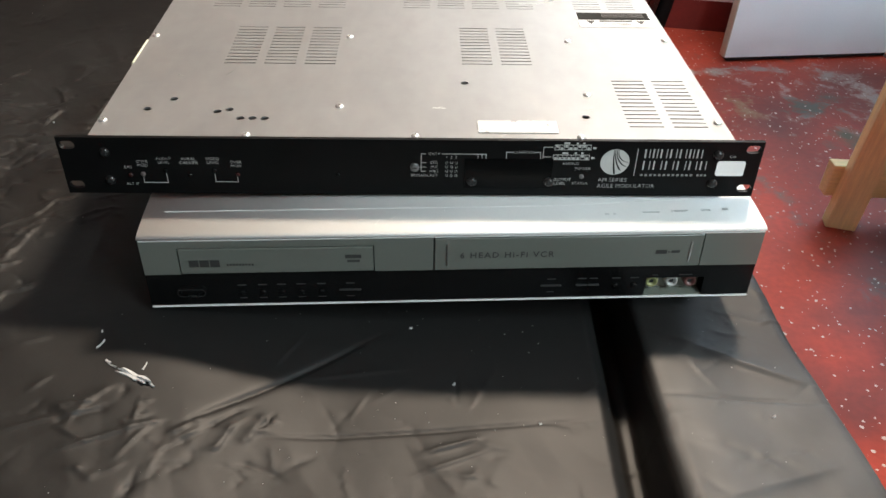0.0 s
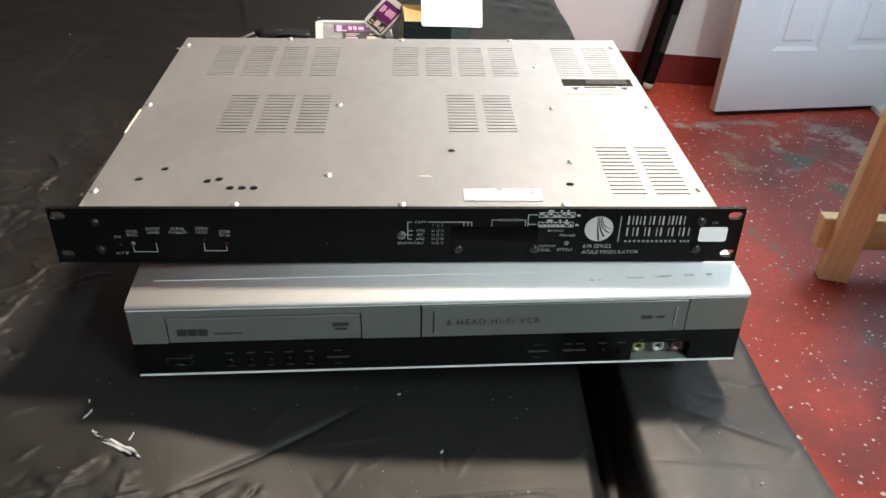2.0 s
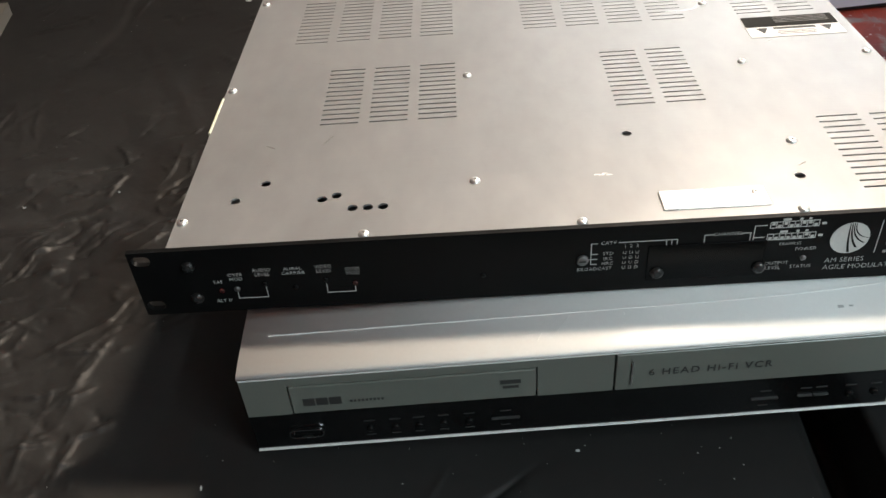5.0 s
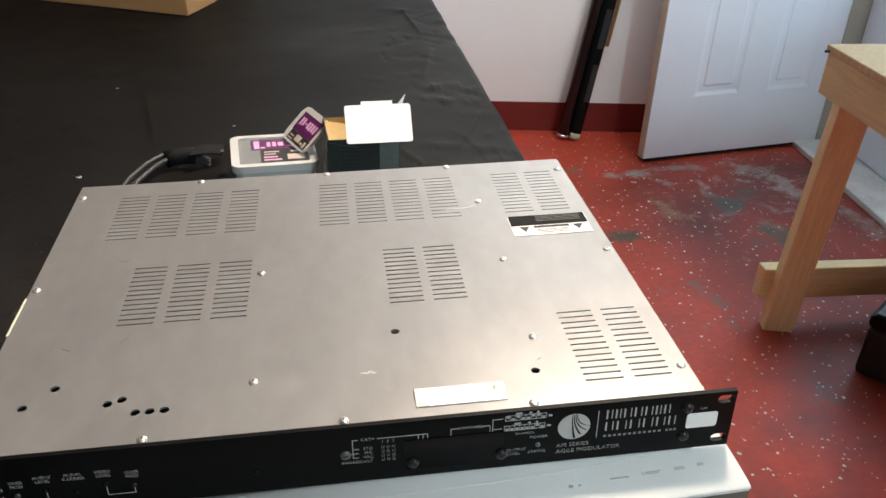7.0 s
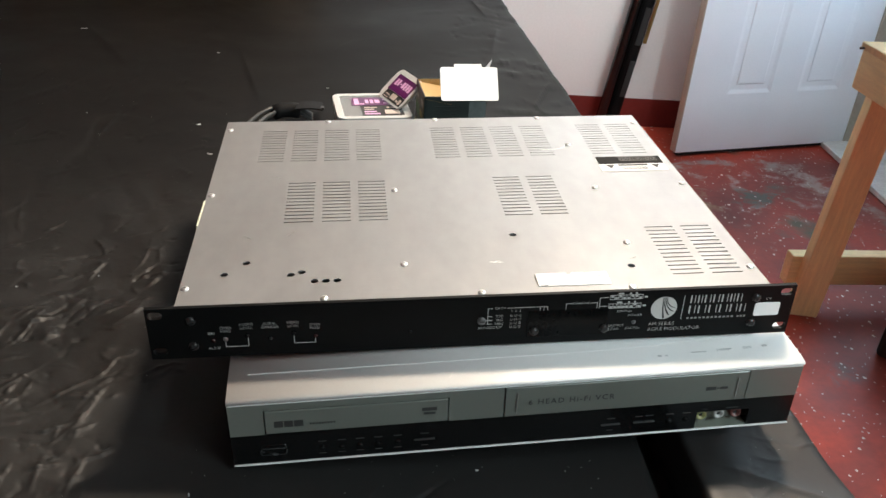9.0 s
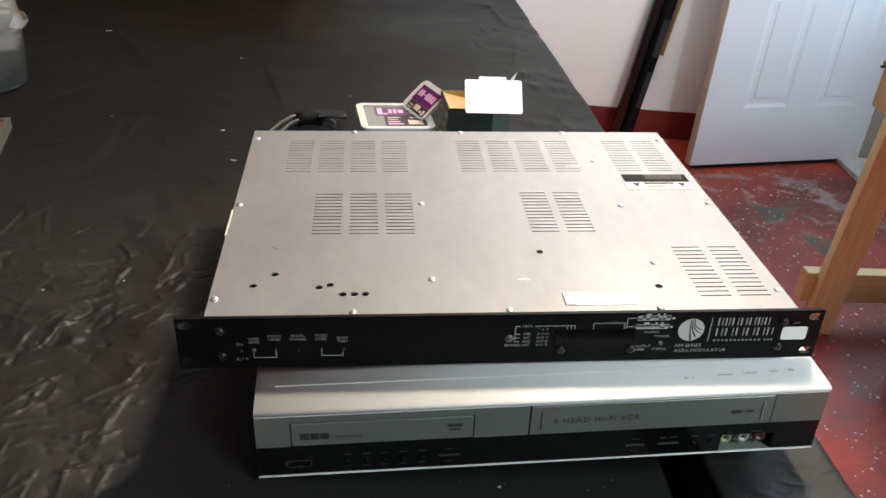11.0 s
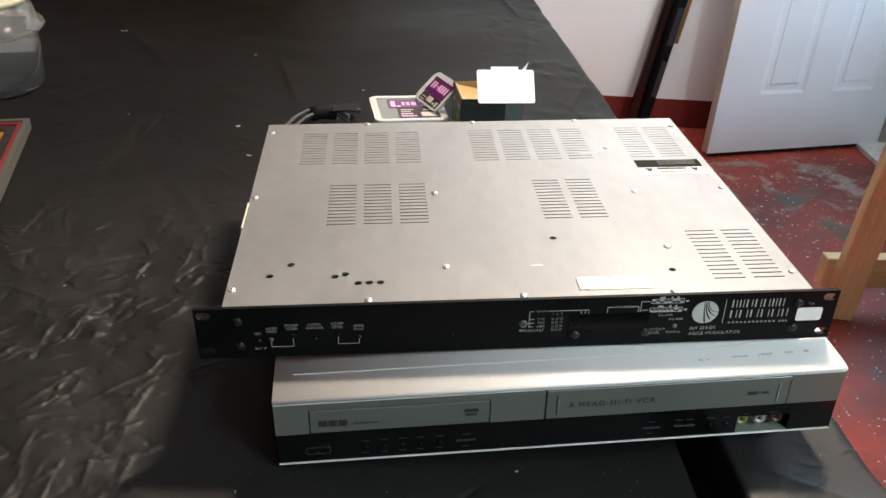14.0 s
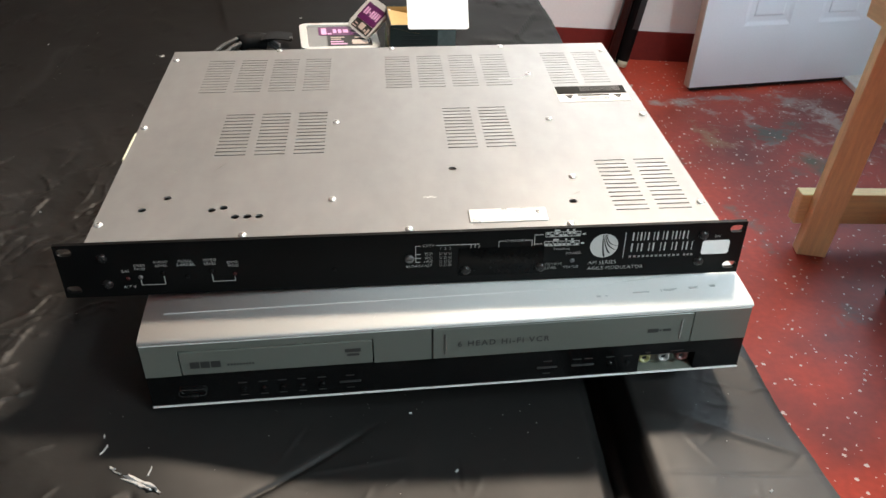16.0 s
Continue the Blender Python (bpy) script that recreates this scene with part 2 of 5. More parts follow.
M_DOOR = material("white_door_enamel", (0.84, 0.875, 0.93), 0.38, 0, 0.04, 4, 160, 0.08)
M_DOOREDGE = material("bare_door_edge", (0.52, 0.46, 0.38), 0.6, 0, 0.15, 10, 200, 0.2)
M_SILL = material("worn_white_sill", (0.80, 0.80, 0.77), 0.55, 0, 0.22, 14, 90, 0.3)
M_FRAME = material("grey_door_frame", (0.40, 0.38, 0.32), 0.5, 0, 0.15, 9, 120, 0.2)
M_ALU = material("brushed_aluminium", (0.318, 0.315, 0.309), 0.36, 0.60, 0.10, 7, 40, 0.0, stretch=(2, 1, 1))
alu = M_ALU.node_tree.nodes["Principled BSDF"]
M_ALU.node_tree.links.remove(alu.inputs["Roughness"].links[0])
smear, haze = M_ALU.node_tree.nodes.new("ShaderNodeTexNoise"), M_ALU.node_tree.nodes.new("ShaderNodeMapRange")
smear.inputs["Scale"].default_value, smear.inputs["Detail"].default_value, smear.inputs["Roughness"].default_value, smear.inputs["Distortion"].default_value = 9, 7, 0.62, 1.2
haze.inputs[1].default_value, haze.inputs[2].default_value, haze.inputs[3].default_value, haze.inputs[4].default_value = 0.35, 0.7, 0.32, 0.37
link(M_ALU, smear.outputs[0], haze.inputs[0])
link(M_ALU, haze.outputs[0], alu.inputs["Roughness"])
# the thin lid is not quite flat
n = M_ALU.node_tree.nodes
dents, tex, b = n.new("ShaderNodeTexNoise"), n.new("ShaderNodeTexCoord"), n.new("ShaderNodeBump")
dents.inputs["Scale"].default_value, dents.inputs["Detail"].default_value = 11, 2.5
b.inputs["Strength"].default_value, b.inputs["Distance"].default_value = 0.10, 0.004
link(M_ALU, tex.outputs["Object"], dents.inputs["Vector"])
link(M_ALU, dents.outputs[0], b.inputs["Height"])
# fine brushing along its length
comb, comb_map, groove = n.new("ShaderNodeTexNoise"), n.new("ShaderNodeMapping"), n.new("ShaderNodeBump")
comb_map.inputs["Scale"].default_value = (7, 900, 1)
comb.inputs["Scale"].default_value, comb.inputs["Detail"].default_value = 1.0, 2
groove.inputs["Strength"].default_value, groove.inputs["Distance"].default_value = 0.10, 0.0004
link(M_ALU, tex.outputs["Object"], comb_map.inputs[0])
link(M_ALU, comb_map.outputs[0], comb.inputs["Vector"])
link(M_ALU, comb.outputs[0], groove.inputs["Height"])
link(M_ALU, b.outputs[0], groove.inputs["Normal"])
link(M_ALU, groove.outputs[0], alu.inputs["Normal"])
M_STEEL = material("zinc_screw_steel", (0.86, 0.86, 0.84), 0.33, 0.9, 0.1, 200, 900, 0.05)
M_BLACKPANEL = material("black_anodised_panel", (0.0040, 0.0040, 0.0040), 0.42, 0, 0.2, 30, 400, 0.05, spec=0.10)
M_WINDOW = material("black_acrylic_window", (0.003, 0.003, 0.003), 0.2, 0, 0.1, 30, 300, 0.0, spec=0.09)
M_DARK = material("dark_inside", (0.012, 0.012, 0.012), 0.7, 0, 0.2, 30, 200, 0.0)
M_INK = material("white_screen_print", (0.42, 0.42, 0.40), 0.6, 0, 0.08, 200, 900, 0.0)
M_LABELW = material("white_paper_label", (0.72, 0.72, 0.70), 0.55, 0, 0.05, 60, 400, 0.05)
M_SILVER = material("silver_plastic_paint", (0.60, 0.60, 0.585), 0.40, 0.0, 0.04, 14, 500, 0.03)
# the same silver, darkened: the front's shade below the panel is in its colour
M_SILVER_SHADED = material("silver_plastic_shaded", (0.112, 0.120, 0.104), 0.36, 0.10, 0.04, 14, 500, 0.03)
M_BLACKPLASTIC = material("gloss_black_plastic", (0.0040, 0.0040, 0.0040), 0.18, 0, 0.15, 20, 300, 0.0, spec=0.22)
M_POLE = material("glossy_black_pole_lacquer", (0.006, 0.006, 0.006), 0.16, 0, 0.15, 20, 300, 0.0, spec=0.6)
M_GREYPRINT = material("dark_grey_print", (0.022, 0.022, 0.021), 0.55, 0, 0.1, 100, 700, 0.0)
M_CHROME = material("bright_trim", (0.80, 0.80, 0.79), 0.16, 1.0, 0.03, 60, 500, 0.0)
M_CASE = material("grey_painted_steel_case", (0.10, 0.10, 0.10), 0.45, 0.3, 0.1, 25, 300, 0.1)
M_RUBBER = material("black_rubber", (0.012, 0.012, 0.012), 0.75, 0, 0.2, 60, 300, 0.1)
M_YELLOW = material("yellow_jack_plastic", (0.26, 0.26, 0.11), 0.4, 0, 0.1, 80, 300, 0)
M_WHITE = material("white_jack_plastic", (0.34, 0.34, 0.32), 0.4, 0, 0.1, 80, 300, 0)
M_RED = material("red_jack_plastic", (0.10, 0.035, 0.03), 0.4, 0, 0.1, 80, 300, 0)
M_DULLSTEEL = material("dull_steel", (0.16, 0.16, 0.16), 0.35, 0.8, 0.1, 200, 900, 0)
M_REDLED = material("dark_red_lens", (0.028, 0.007, 0.007), 0.15, 0, 0.1, 80, 300, 0)
M_PINE = wood_material("pine_timber", (0.86, 0.73, 0.41))
M_PLY = wood_material("plywood_top", (0.74, 0.56, 0.30))
M_CARDBOARD = material("brown_cardboard", (0.50, 0.28, 0.115), 0.8, 0, 0.12, 9, 160, 0.2)
M_KRAFT = material("kraft_inside", (0.46, 0.32, 0.13), 0.75, 0, 0.12, 30, 200, 0.1)
M_CARTON = material("dark_green_printed_carton", (0.022, 0.030, 0.028), 0.35, 0, 0.3, 40, 300, 0.05)
M_CARTONW = material("white_carton_board", (0.93, 0.93, 0.92), 0.6, 0, 0.03, 40, 300, 0.05)
M_PURPLE = material("purple_printed_label", (0.105, 0.012, 0.095), 0.35, 0, 0.3, 60, 400, 0)
M_PINK = material("pink_print", (0.75, 0.42, 0.66), 0.4, 0, 0.1, 60, 400, 0)
M_TUB = clear_material("frosted_clear_plastic", (0.46, 0.47, 0.47), 0.26, 1.25, 0.55)
M_FROST = clear_material("frosted_white_plastic", (0.78, 0.79, 0.77), 0.35, 1.3, 0.35)
M_GLASS = clear_material("clear_plastic", (0.94, 0.96, 0.95), 0.04, 1.40, 1.0)
M_JAR = clear_material("scuffed_clear_plastic", (0.95, 0.96, 0.95), 0.08, 1.36, 0.94)
M_CREAM = material("cream_lid_plastic", (0.55, 0.52, 0.36), 0.45, 0, 0.06, 30, 200, 0.05)
M_ORANGE = material("orange_printed_board", (0.42, 0.15, 0.02), 0.5, 0, 0.4, 25, 160, 0.05)
M_REDLINE = material("red_printed_rim", (0.20, 0.018, 0.022), 0.5, 0, 0.15, 25, 160, 0.05)
M_GREYRIM = material("grey_board_rim", (0.075, 0.068, 0.056), 0.6, 0, 0.12, 25, 160, 0.05)
M_CRUMB = material("white_plaster_crumbs", (0.40, 0.395, 0.385), 0.8, 0, 0.3, 200, 600, 0.2)
M_CABLE = material("grey_cable_jacket", (0.055, 0.055, 0.055), 0.45, 0, 0.1, 60, 300, 0)
M_FABRIC = material("black_fabric", (0.0045, 0.0045, 0.0048), 0.75, 0, 0.3, 40, 500, 0.4, spec=0.2)
M_DIMPRINT = material("dim_grey_print", (0.020, 0.020, 0.020), 0.6, 0, 0.1, 100, 600, 0)
M_JACKS = material("grey_green_jack_field", (0.135, 0.145, 0.120), 0.4, 0.1, 0.05, 40, 400, 0)
M_CANE = material("bamboo_cane", (0.52, 0.40, 0.15), 0.4, 0, 0.2, 20, 120, 0.1, stretch=(8, 8, 1))
M_TAPE = material("yellowed_clear_tape", (0.55, 0.54, 0.40), 0.3, 0, 0.1, 60, 300, 0)


# ---------------------------------------------------------------- building blocks
def mesh_of(name, bm, mats, smooth=False):
    bmesh.ops.recalc_face_normals(bm, faces=bm.faces[:])
    me = bpy.data.meshes.new(name)
    bm.to_mesh(me)
    bm.free()
    for mt in mats if isinstance(mats, (list, tuple)) else (mats,):
        me.materials.append(mt)
    if smooth:
        me.polygons.foreach_set("use_smooth", [True] * len(me.polygons))
    return me


def part(name, bm, mt, parent=None, label="", smooth=False, at=None):
    """Links a bmesh as one mesh object, under a thing or a part."""
    ob = new(name, mesh_of(name, bm, mt, smooth))
    ob.parent = parent
    if at is not None:
        ob.matrix_basis = at
    if label:
        ob["label"] = label
    if name in ("fine_print", "switch_diagram", "maker_name_bar"):
        ob["kind"] = "stuff"
    return ob


def thing(name, m, label, category, group="", kind=""):
    ob = new(name)
    ob.empty_display_size = 0.05
    ob.matrix_basis = m
    return tagged(ob, label, category, group, kind)


def box(x0, x1, y0, y1, z0, z1, bevel=0.0, seg=2, bm=None):
    own = bmesh.new()
    g = bmesh.ops.create_cube(own, size=1)
    for v in g["verts"]:
        v.co = Vector((x0 + (v.co.x + 0.5) * (x1 - x0), y0 + (v.co.y + 0.5) * (y1 - y0), z0 + (v.co.z + 0.5) * (z1 - z0)))
    if bevel:
        bmesh.ops.bevel(own, geom=own.edges[:], offset=bevel, segments=seg, profile=0.5, affect="EDGES")
    if bm is None:
        return own
    me = bpy.data.meshes.new("join")
    own.to_mesh(me)
    own.free()
    bm.from_mesh(me)
    bpy.data.meshes.remove(me)
    return bm


def turned(profile, seg=32, cap=True):
    """A body of revolution round z from (radius, height) pairs."""
    bm = bmesh.new()
    rings = []
    for r, z in profile:
        rings.append([bm.verts.new((r * math.cos(2 * math.pi * i / seg), r * math.sin(2 * math.pi * i / seg), z)) for i in range(seg)])
    for a, b in zip(rings, rings[1:]):
        for i in range(seg):
            bm.faces.new((a[i], a[(i + 1) % seg], b[(i + 1) % seg], b[i]))
    if cap:
        for ring in (rings[0], rings[-1]):
            bm.faces.new(ring)
    return bm


def tube_along(points, radius, seg=10):
    """A round tube through the points."""
    bm = bmesh.new()
    pts = [Vector(p) for p in points]
    rings = []
    for i, p in enumerate(pts):
        d = (pts[min(i + 1, len(pts) - 1)] - pts[max(i - 1, 0)]).normalized()
        side = d.cross(Vector((0, 0, 1)))
        side = side.normalized() if side.length > 1e-4 else Vector((1, 0, 0))
        up = side.cross(d)
        rings.append([bm.verts.new(p + radius * (math.cos(a) * side + math.sin(a) * up)) for a in (2 * math.pi * k / seg for k in range(seg))])
    for a, b in zip(rings, rings[1:]):
        for k in range(seg):
            bm.faces.new((a[k], a[(k + 1) % seg], b[(k + 1) % seg], b[k]))
    bm.faces.new(rings[0])
    bm.faces.new(rings[-1])
    return bm


def outline_plate(holes, x0, x1, y0, y1, thick):
    """A flat plate in x and y, top at z = 0, pierced by holes: (cx, cy, half width, half height, corner radius)."""
    bm = bmesh.new()
    xs = sorted({round(v, 6) for v in [x0, x1] + [c for h in holes for c in (h[0] - h[2] - h[5], h[0] + h[2] + h[5])]})
    ys = sorted({round(v, 6) for v in [y0, y1] + [c for h in holes for c in (h[1] - h[3] - h[5], h[1] + h[3] + h[5])]})
    cells = {}

    def vert(x, y, z):
        k = (round(x, 6), round(y, 6), round(z, 6))
        if k not in cells:
            cells[k] = bm.verts.new(k)
        return cells[k]

    def face(*vs):
        if len(set(vs)) > 2:
            try:
                bm.faces.new(vs)
            except ValueError:
                pass

    blocked = [(h[0] - h[2] - h[5], h[0] + h[2] + h[5], h[1] - h[3] - h[5], h[1] + h[3] + h[5]) for h in holes]
    for j in range(len(ys) - 1):
        cy = (ys[j] + ys[j + 1]) / 2
        near = [b for b in blocked if b[2] < cy < b[3]]
        start = None
        for i in range(len(xs)):
            free = i < len(xs) - 1 and not any(b[0] < (xs[i] + xs[i + 1]) / 2 < b[1] for b in near)
            if free and start is None:
                start = xs[i]
            if not free and start is not None:
                for z in (0, -thick):
                    face(vert(start, ys[j], z), vert(xs[i], ys[j], z), vert(xs[i], ys[j + 1], z), vert(start, ys[j + 1], z))
                start = None
    for xa, ya, xb, yb in ((x0, y0, x1, y0), (x1, y0, x1, y1), (x1, y1, x0, y1), (x0, y1, x0, y0)):
        face(vert(xa, ya, 0), vert(xb, yb, 0), vert(xb, yb, -thick), vert(xa, ya, -thick))
    for cx, cy, hw, hh, rad, margin in holes:
        n = 1 if rad <= 0 else 5
        inner = []
        for qx, qy, a0 in ((1, 1, 0), (-1, 1, 90), (-1, -1, 180), (1, -1, 270)):
            for k in range(n):
                a = radians(a0 + (90 * k / (n - 1) if n > 1 else 45))
                r = rad if n > 1 else 0
                inner.append((cx + qx * (hw - r) + r * math.cos(a), cy + qy * (hh - r) + r * math.sin(a)))
        if margin > 0:
            outer = []
            for x, y in inner:
                dx, dy = (x - cx) / hw, (y - cy) / hh
                s = max(abs(dx), abs(dy))
                outer.append((cx + dx / s * (hw + margin), cy + dy / s * (hh + margin)))
            corners = [(cx + sx * (hw + margin), cy + sy * (hh + margin)) for sx, sy in ((1, 1), (-1, 1), (-1, -1), (1, -1))]
            for z in (0, -thick):
                for k in range(len(inner)):
                    a, b = inner[k], inner[(k + 1) % len(inner)]
                    c, d = outer[(k + 1) % len(inner)], outer[k]
                    face(vert(*a, z), vert(*b, z), vert(*c, z), vert(*d, z))
                    if abs(c[0] - d[0]) > 1e-6 and abs(c[1] - d[1]) > 1e-6:
                        q = min(corners, key=lambda p: abs(p[0] - c[0]) + abs(p[1] - c[1]) + abs(p[0] - d[0]) + abs(p[1] - d[1]))
                        face(vert(*d, z), vert(*c, z), vert(*q, z))
        for k in range(len(inner)):
            a, b = inner[k], inner[(k + 1) % len(inner)]
            face(vert(*a, 0), vert(*b, 0), vert(*b, -thick), vert(*a, -thick))
    return bm


def rounded_plate(x0, x1, y0, y1, thick, r):
    """A flat plate with rounded corners, top at z = 0."""
    cx, cy = (x0 + x1) / 2, (y0 + y1) / 2
    pts = []
    for qx, qy, a0 in ((1, 1, 0), (-1, 1, 90), (-1, -1, 180), (1, -1, 270)):
        for k in range(5):
            a = radians(a0 + 22.5 * k)
            pts.append((cx + qx * ((x1 - x0) / 2 - r) + r * math.cos(a), cy + qy * ((y1 - y0) / 2 - r) + r * math.sin(a)))
    bm = bmesh.new()
    lo, hi = [bm.verts.new((*p, -thick)) for p in pts], [bm.verts.new((*p, 0)) for p in pts]
    for k in range(len(pts)):
        bm.faces.new((lo[k], lo[(k + 1) % len(pts)], hi[(k + 1) % len(pts)], hi[k]))
    bm.faces.new(lo)
    bm.faces.new(hi)
    return bm


def rounded_rect(hw, hh, r, n=4):
    out = []
    for qx, qy, a0 in ((1, 1, 0), (-1, 1, 90), (-1, -1, 180), (1, -1, 270)):
        for k in range(n):
            a = radians(a0 + 90 * k / (n - 1))
            out.append((qx * (hw - r) + r * math.cos(a), qy * (hh - r) + r * math.sin(a)))
    return out


def ring_plate(hw, hh, r, width, z0, z1):
    """A flat rounded ring in x and y."""
    bm = bmesh.new()
    outer, inner = rounded_rect(hw, hh, r, 6), rounded_rect(hw - width, hh - width, max(r - width, 0.0001), 6)
    rings = [[bm.verts.new((*p, z)) for p in loop] for loop, z in ((outer, z0), (outer, z1), (inner, z1), (inner, z0))]
    for a, b in zip(rings, rings[1:] + rings[:1]):
        for k in range(len(outer)):
            bm.faces.new((a[k], a[(k + 1) % len(outer)], b[(k + 1) % len(outer)], b[k]))
    return bm


def text_mesh(words, size, spacing=1.0, align="CENTER", shear=0.0, weight=-0.018):
    cu = bpy.data.curves.new("letters", "FONT")
    cu.body, cu.size, cu.space_character, cu.align_x, cu.align_y, cu.shear = words, size, spacing, align, "CENTER", shear
    cu.resolution_u = 2
    cu.extrude = 0.00005
    cu.offset = weight * size
    ob = bpy.data.objects.new("letters", cu)
    scene.collection.objects.link(ob)
    bpy.context.view_layer.update()
    me = bpy.data.meshes.new_from_object(ob.evaluated_get(bpy.context.evaluated_depsgraph_get()))
    bpy.data.objects.remove(ob)
    bpy.data.curves.remove(cu)
    return me


def text(name, words, size, mt, parent, m, spacing=1.0, align="CENTER", shear=0.0, weight=-0.018):
    me = text_mesh(words, size, spacing, align, shear, weight)
    me.name = name
    me.materials.clear()
    me.materials.append(mt)
    ob = new(name, me)
    ob.parent = parent
    ob.matrix_basis = m
    return ob


def bars(specs, z0=0.0, z1=0.00012, bm=None):
    """Flat bars lying in x and y: (x0, x1, y0, y1)."""
    bm = bm or bmesh.new()
    for x0, x1, y0, y1 in specs:
        box(x0, x1, y0, y1, z0, z1, bm=bm)
    return bm


# ---------------------------------------------------------------- the room
def structure(name, bm, mt, label, category, m=Matrix(), smooth=False):
    return tagged(part(name, bm, mt, smooth=smooth, at=m), label, category, kind="structure")


structure("floor", box(-3.4, 2.6, -3.2, 3.3, -0.12, 0.0), M_FLOOR, "worn red painted concrete floor with white paint flecks", "floor")
structure("ceiling", box(-3.4, 2.6, -3.2, 3.3, 2.45, 2.57), M_CEIL, "plain white painted ceiling", "ceiling")
WALL = pose(0.70, 2.625, 0, 0, 0, -5.0)
structure("wall_north", box(-4.0, 1.75, 0.0, 0.12, 0.0, 2.45), M_WALL, "off-white painted wall with a red band at its foot", "wall", WALL)
structure("trim", box(-4.0, 1.72, -0.004, 0.0, 0.0, 0.115), M_BAND, "dark red paint band along the foot of the wall", "wall band", WALL)
structure("wall_west", box(-3.4, -3.28, -3.2, 3.2, 0, 2.45), M_WALLDULL, "plain unseen wall, dulled grey to cut bounced light", "wall")
structure("wall_south", box(-3.28, 2.6, -3.2, -3.08, 0, 2.45), M_WALLDULL, "plain unseen wall, dulled grey to cut bounced light", "wall")
EAST = pose(1.876, 2.43, 0, 0, 0, -2.4)
for nm, spec in (("wall_east", (0.0, 0.14, 0.03, 0.4, 0, 2.45)), ("wall_east_near", (0.0, 0.14, -6.0, -0.92, 0, 2.45)), ("wall_east_lintel", (0.0, 0.14, -0.92, 0.03, 2.08, 2.45))):
    structure(nm, box(*spec), M_WALL, "off-white painted wall round the outer doorway", "wall", EAST)
for nm, spec in (("door_frame_hinge", (-0.012, 0.10, -0.01, 0.027, 0.02, 2.08)), ("door_frame_latch", (-0.012, 0.10, -0.917, -0.88, 0.02, 2.08)), ("door_frame_head", (-0.012, 0.10, -0.88, -0.01, 2.04, 2.08))):
    structure(nm, box(*spec, bevel=0.002), M_FRAME, "grey painted frame of the outer doorway", "door frame", EAST)
structure("door_sill", box(-0.105, 0.13, -0.95, 0.03, 0.0, 0.022, bevel=0.004), M_SILL, "worn white door sill on the floor", "door sill", EAST)

storm = thing("door_2", EAST, "closed white outer door with a tall glass pane", "door", kind="structure")
part("lower_panel", box(0.055, 0.09, -0.875, -0.015, 0.03, 0.62, bevel=0.003), M_DOOR, storm)
part("stile", box(0.055, 0.09, -0.875, -0.78, 0.62, 2.035), M_DOOR, storm)
part("stile", box(0.055, 0.09, -0.11, -0.015, 0.62, 2.035), M_DOOR, storm)
part("top_rail", box(0.055, 0.09, -0.78, -0.11, 1.94, 2.035), M_DOOR, storm)
pane = part("pane", box(0.069, 0.075, -0.78, -0.11, 0.62, 1.94), M_GLASS, storm, "clear glass pane")
pane.visible_shadow = False

# the open inner door
u_door = math.degrees(math.atan2(0.144, 0.769))
door = thing("door_1", pose(1.126, 2.288, 0, 0, 0, u_door), "white moulded panel door standing wide open", "door", kind="structure")


def door_leaf():
    """A leaf 0.775 m wide with a sunk moulding round each of its panels, front face at y = 0."""
    holes = []
    for cx in (0.2555, 0.5600):
        holes += [(cx, 0.63, 0.0955, 0.392, 0.0, 0.0), (cx, 1.50, 0.0955, 0.392, 0.0, 0.0)]
    bm = outline_plate(holes, 0.0, 0.775, 0.018, 2.03, 0.036)
    bmesh.ops.rotate(bm, verts=bm.verts[:], cent=(0, 0, 0), matrix=Matrix.Rotation(radians(90), 3, "X"))
    return bm, holes


leaf, holes = door_leaf()
part("leaf", leaf, M_DOOR, door)
for cx, cz, hw, hh, _, _ in holes:
    bm = bmesh.new()
    steps = ((0.0, 0.0), (0.003, 0.0003), (0.015, 0.0034), (0.019, 0.0038), (0.036, 0.0038), (0.040, 0.0012), (0.044, 0.0008))
    rings = [[bm.verts.new((cx + sx * (hw - i), d, cz + sz * (hh - i))) for sx, sz in ((1, 1), (-1, 1), (-1, -1), (1, -1))] for i, d in steps]
    for a, b in zip(rings, rings[1:]):
        for k in range(4):
            bm.faces.new((a[k], a[(k + 1) % 4], b[(k + 1) % 4], b[k]))
    bm.faces.new(rings[-1])
    back = box(cx - hw, cx + hw, 0.02, 0.03, cz - hh, cz + hh, bm=bm)
    part("door_panel", bm, M_DOOR, door)
part("edge_strip", box(-0.003, 0.0, 0.001, 0.035, 0.018, 2.03), M_DOOREDGE, door, "bare grey wooden edge of the door")
# black strip standing in for the shadow in the gap under the leaf
part("door_sweep", box(0.01, 0.765, 0.004, 0.03, 0.006, 0.018), M_RUBBER, door)
knob = part("knob", turned([(0.0, 0.0), (0.030, 0.0), (0.030, 0.006), (0.012, 0.010), (0.012, 0.03), (0.026, 0.04), (0.028, 0.055), (0.018, 0.066), (0.0, 0.068)], 24, False), M_STEEL, door, "steel door knob", True, pose(0.06, 0.0, 0.95, 90, 0, 0))

# ---------------------------------------------------------------- the table and its sheet
TX, TZ = 0.272, 0.787


def ease(v):
    v = max(0.0, min(1.0, v))
    return v * v * (3 - 2 * v)


def sheet_edge(y):
    return 0.283 - 0.027 * y + 0.06 * max(0.0, -0.05 - y) - 0.012 * ease((y - 0.40) / 0.24) - 0.014 * max(0.0, y - 0.75)


# ridges and pinched grooves in the sheet, each from x, y to x, y with its height and half width
FOLDS = []


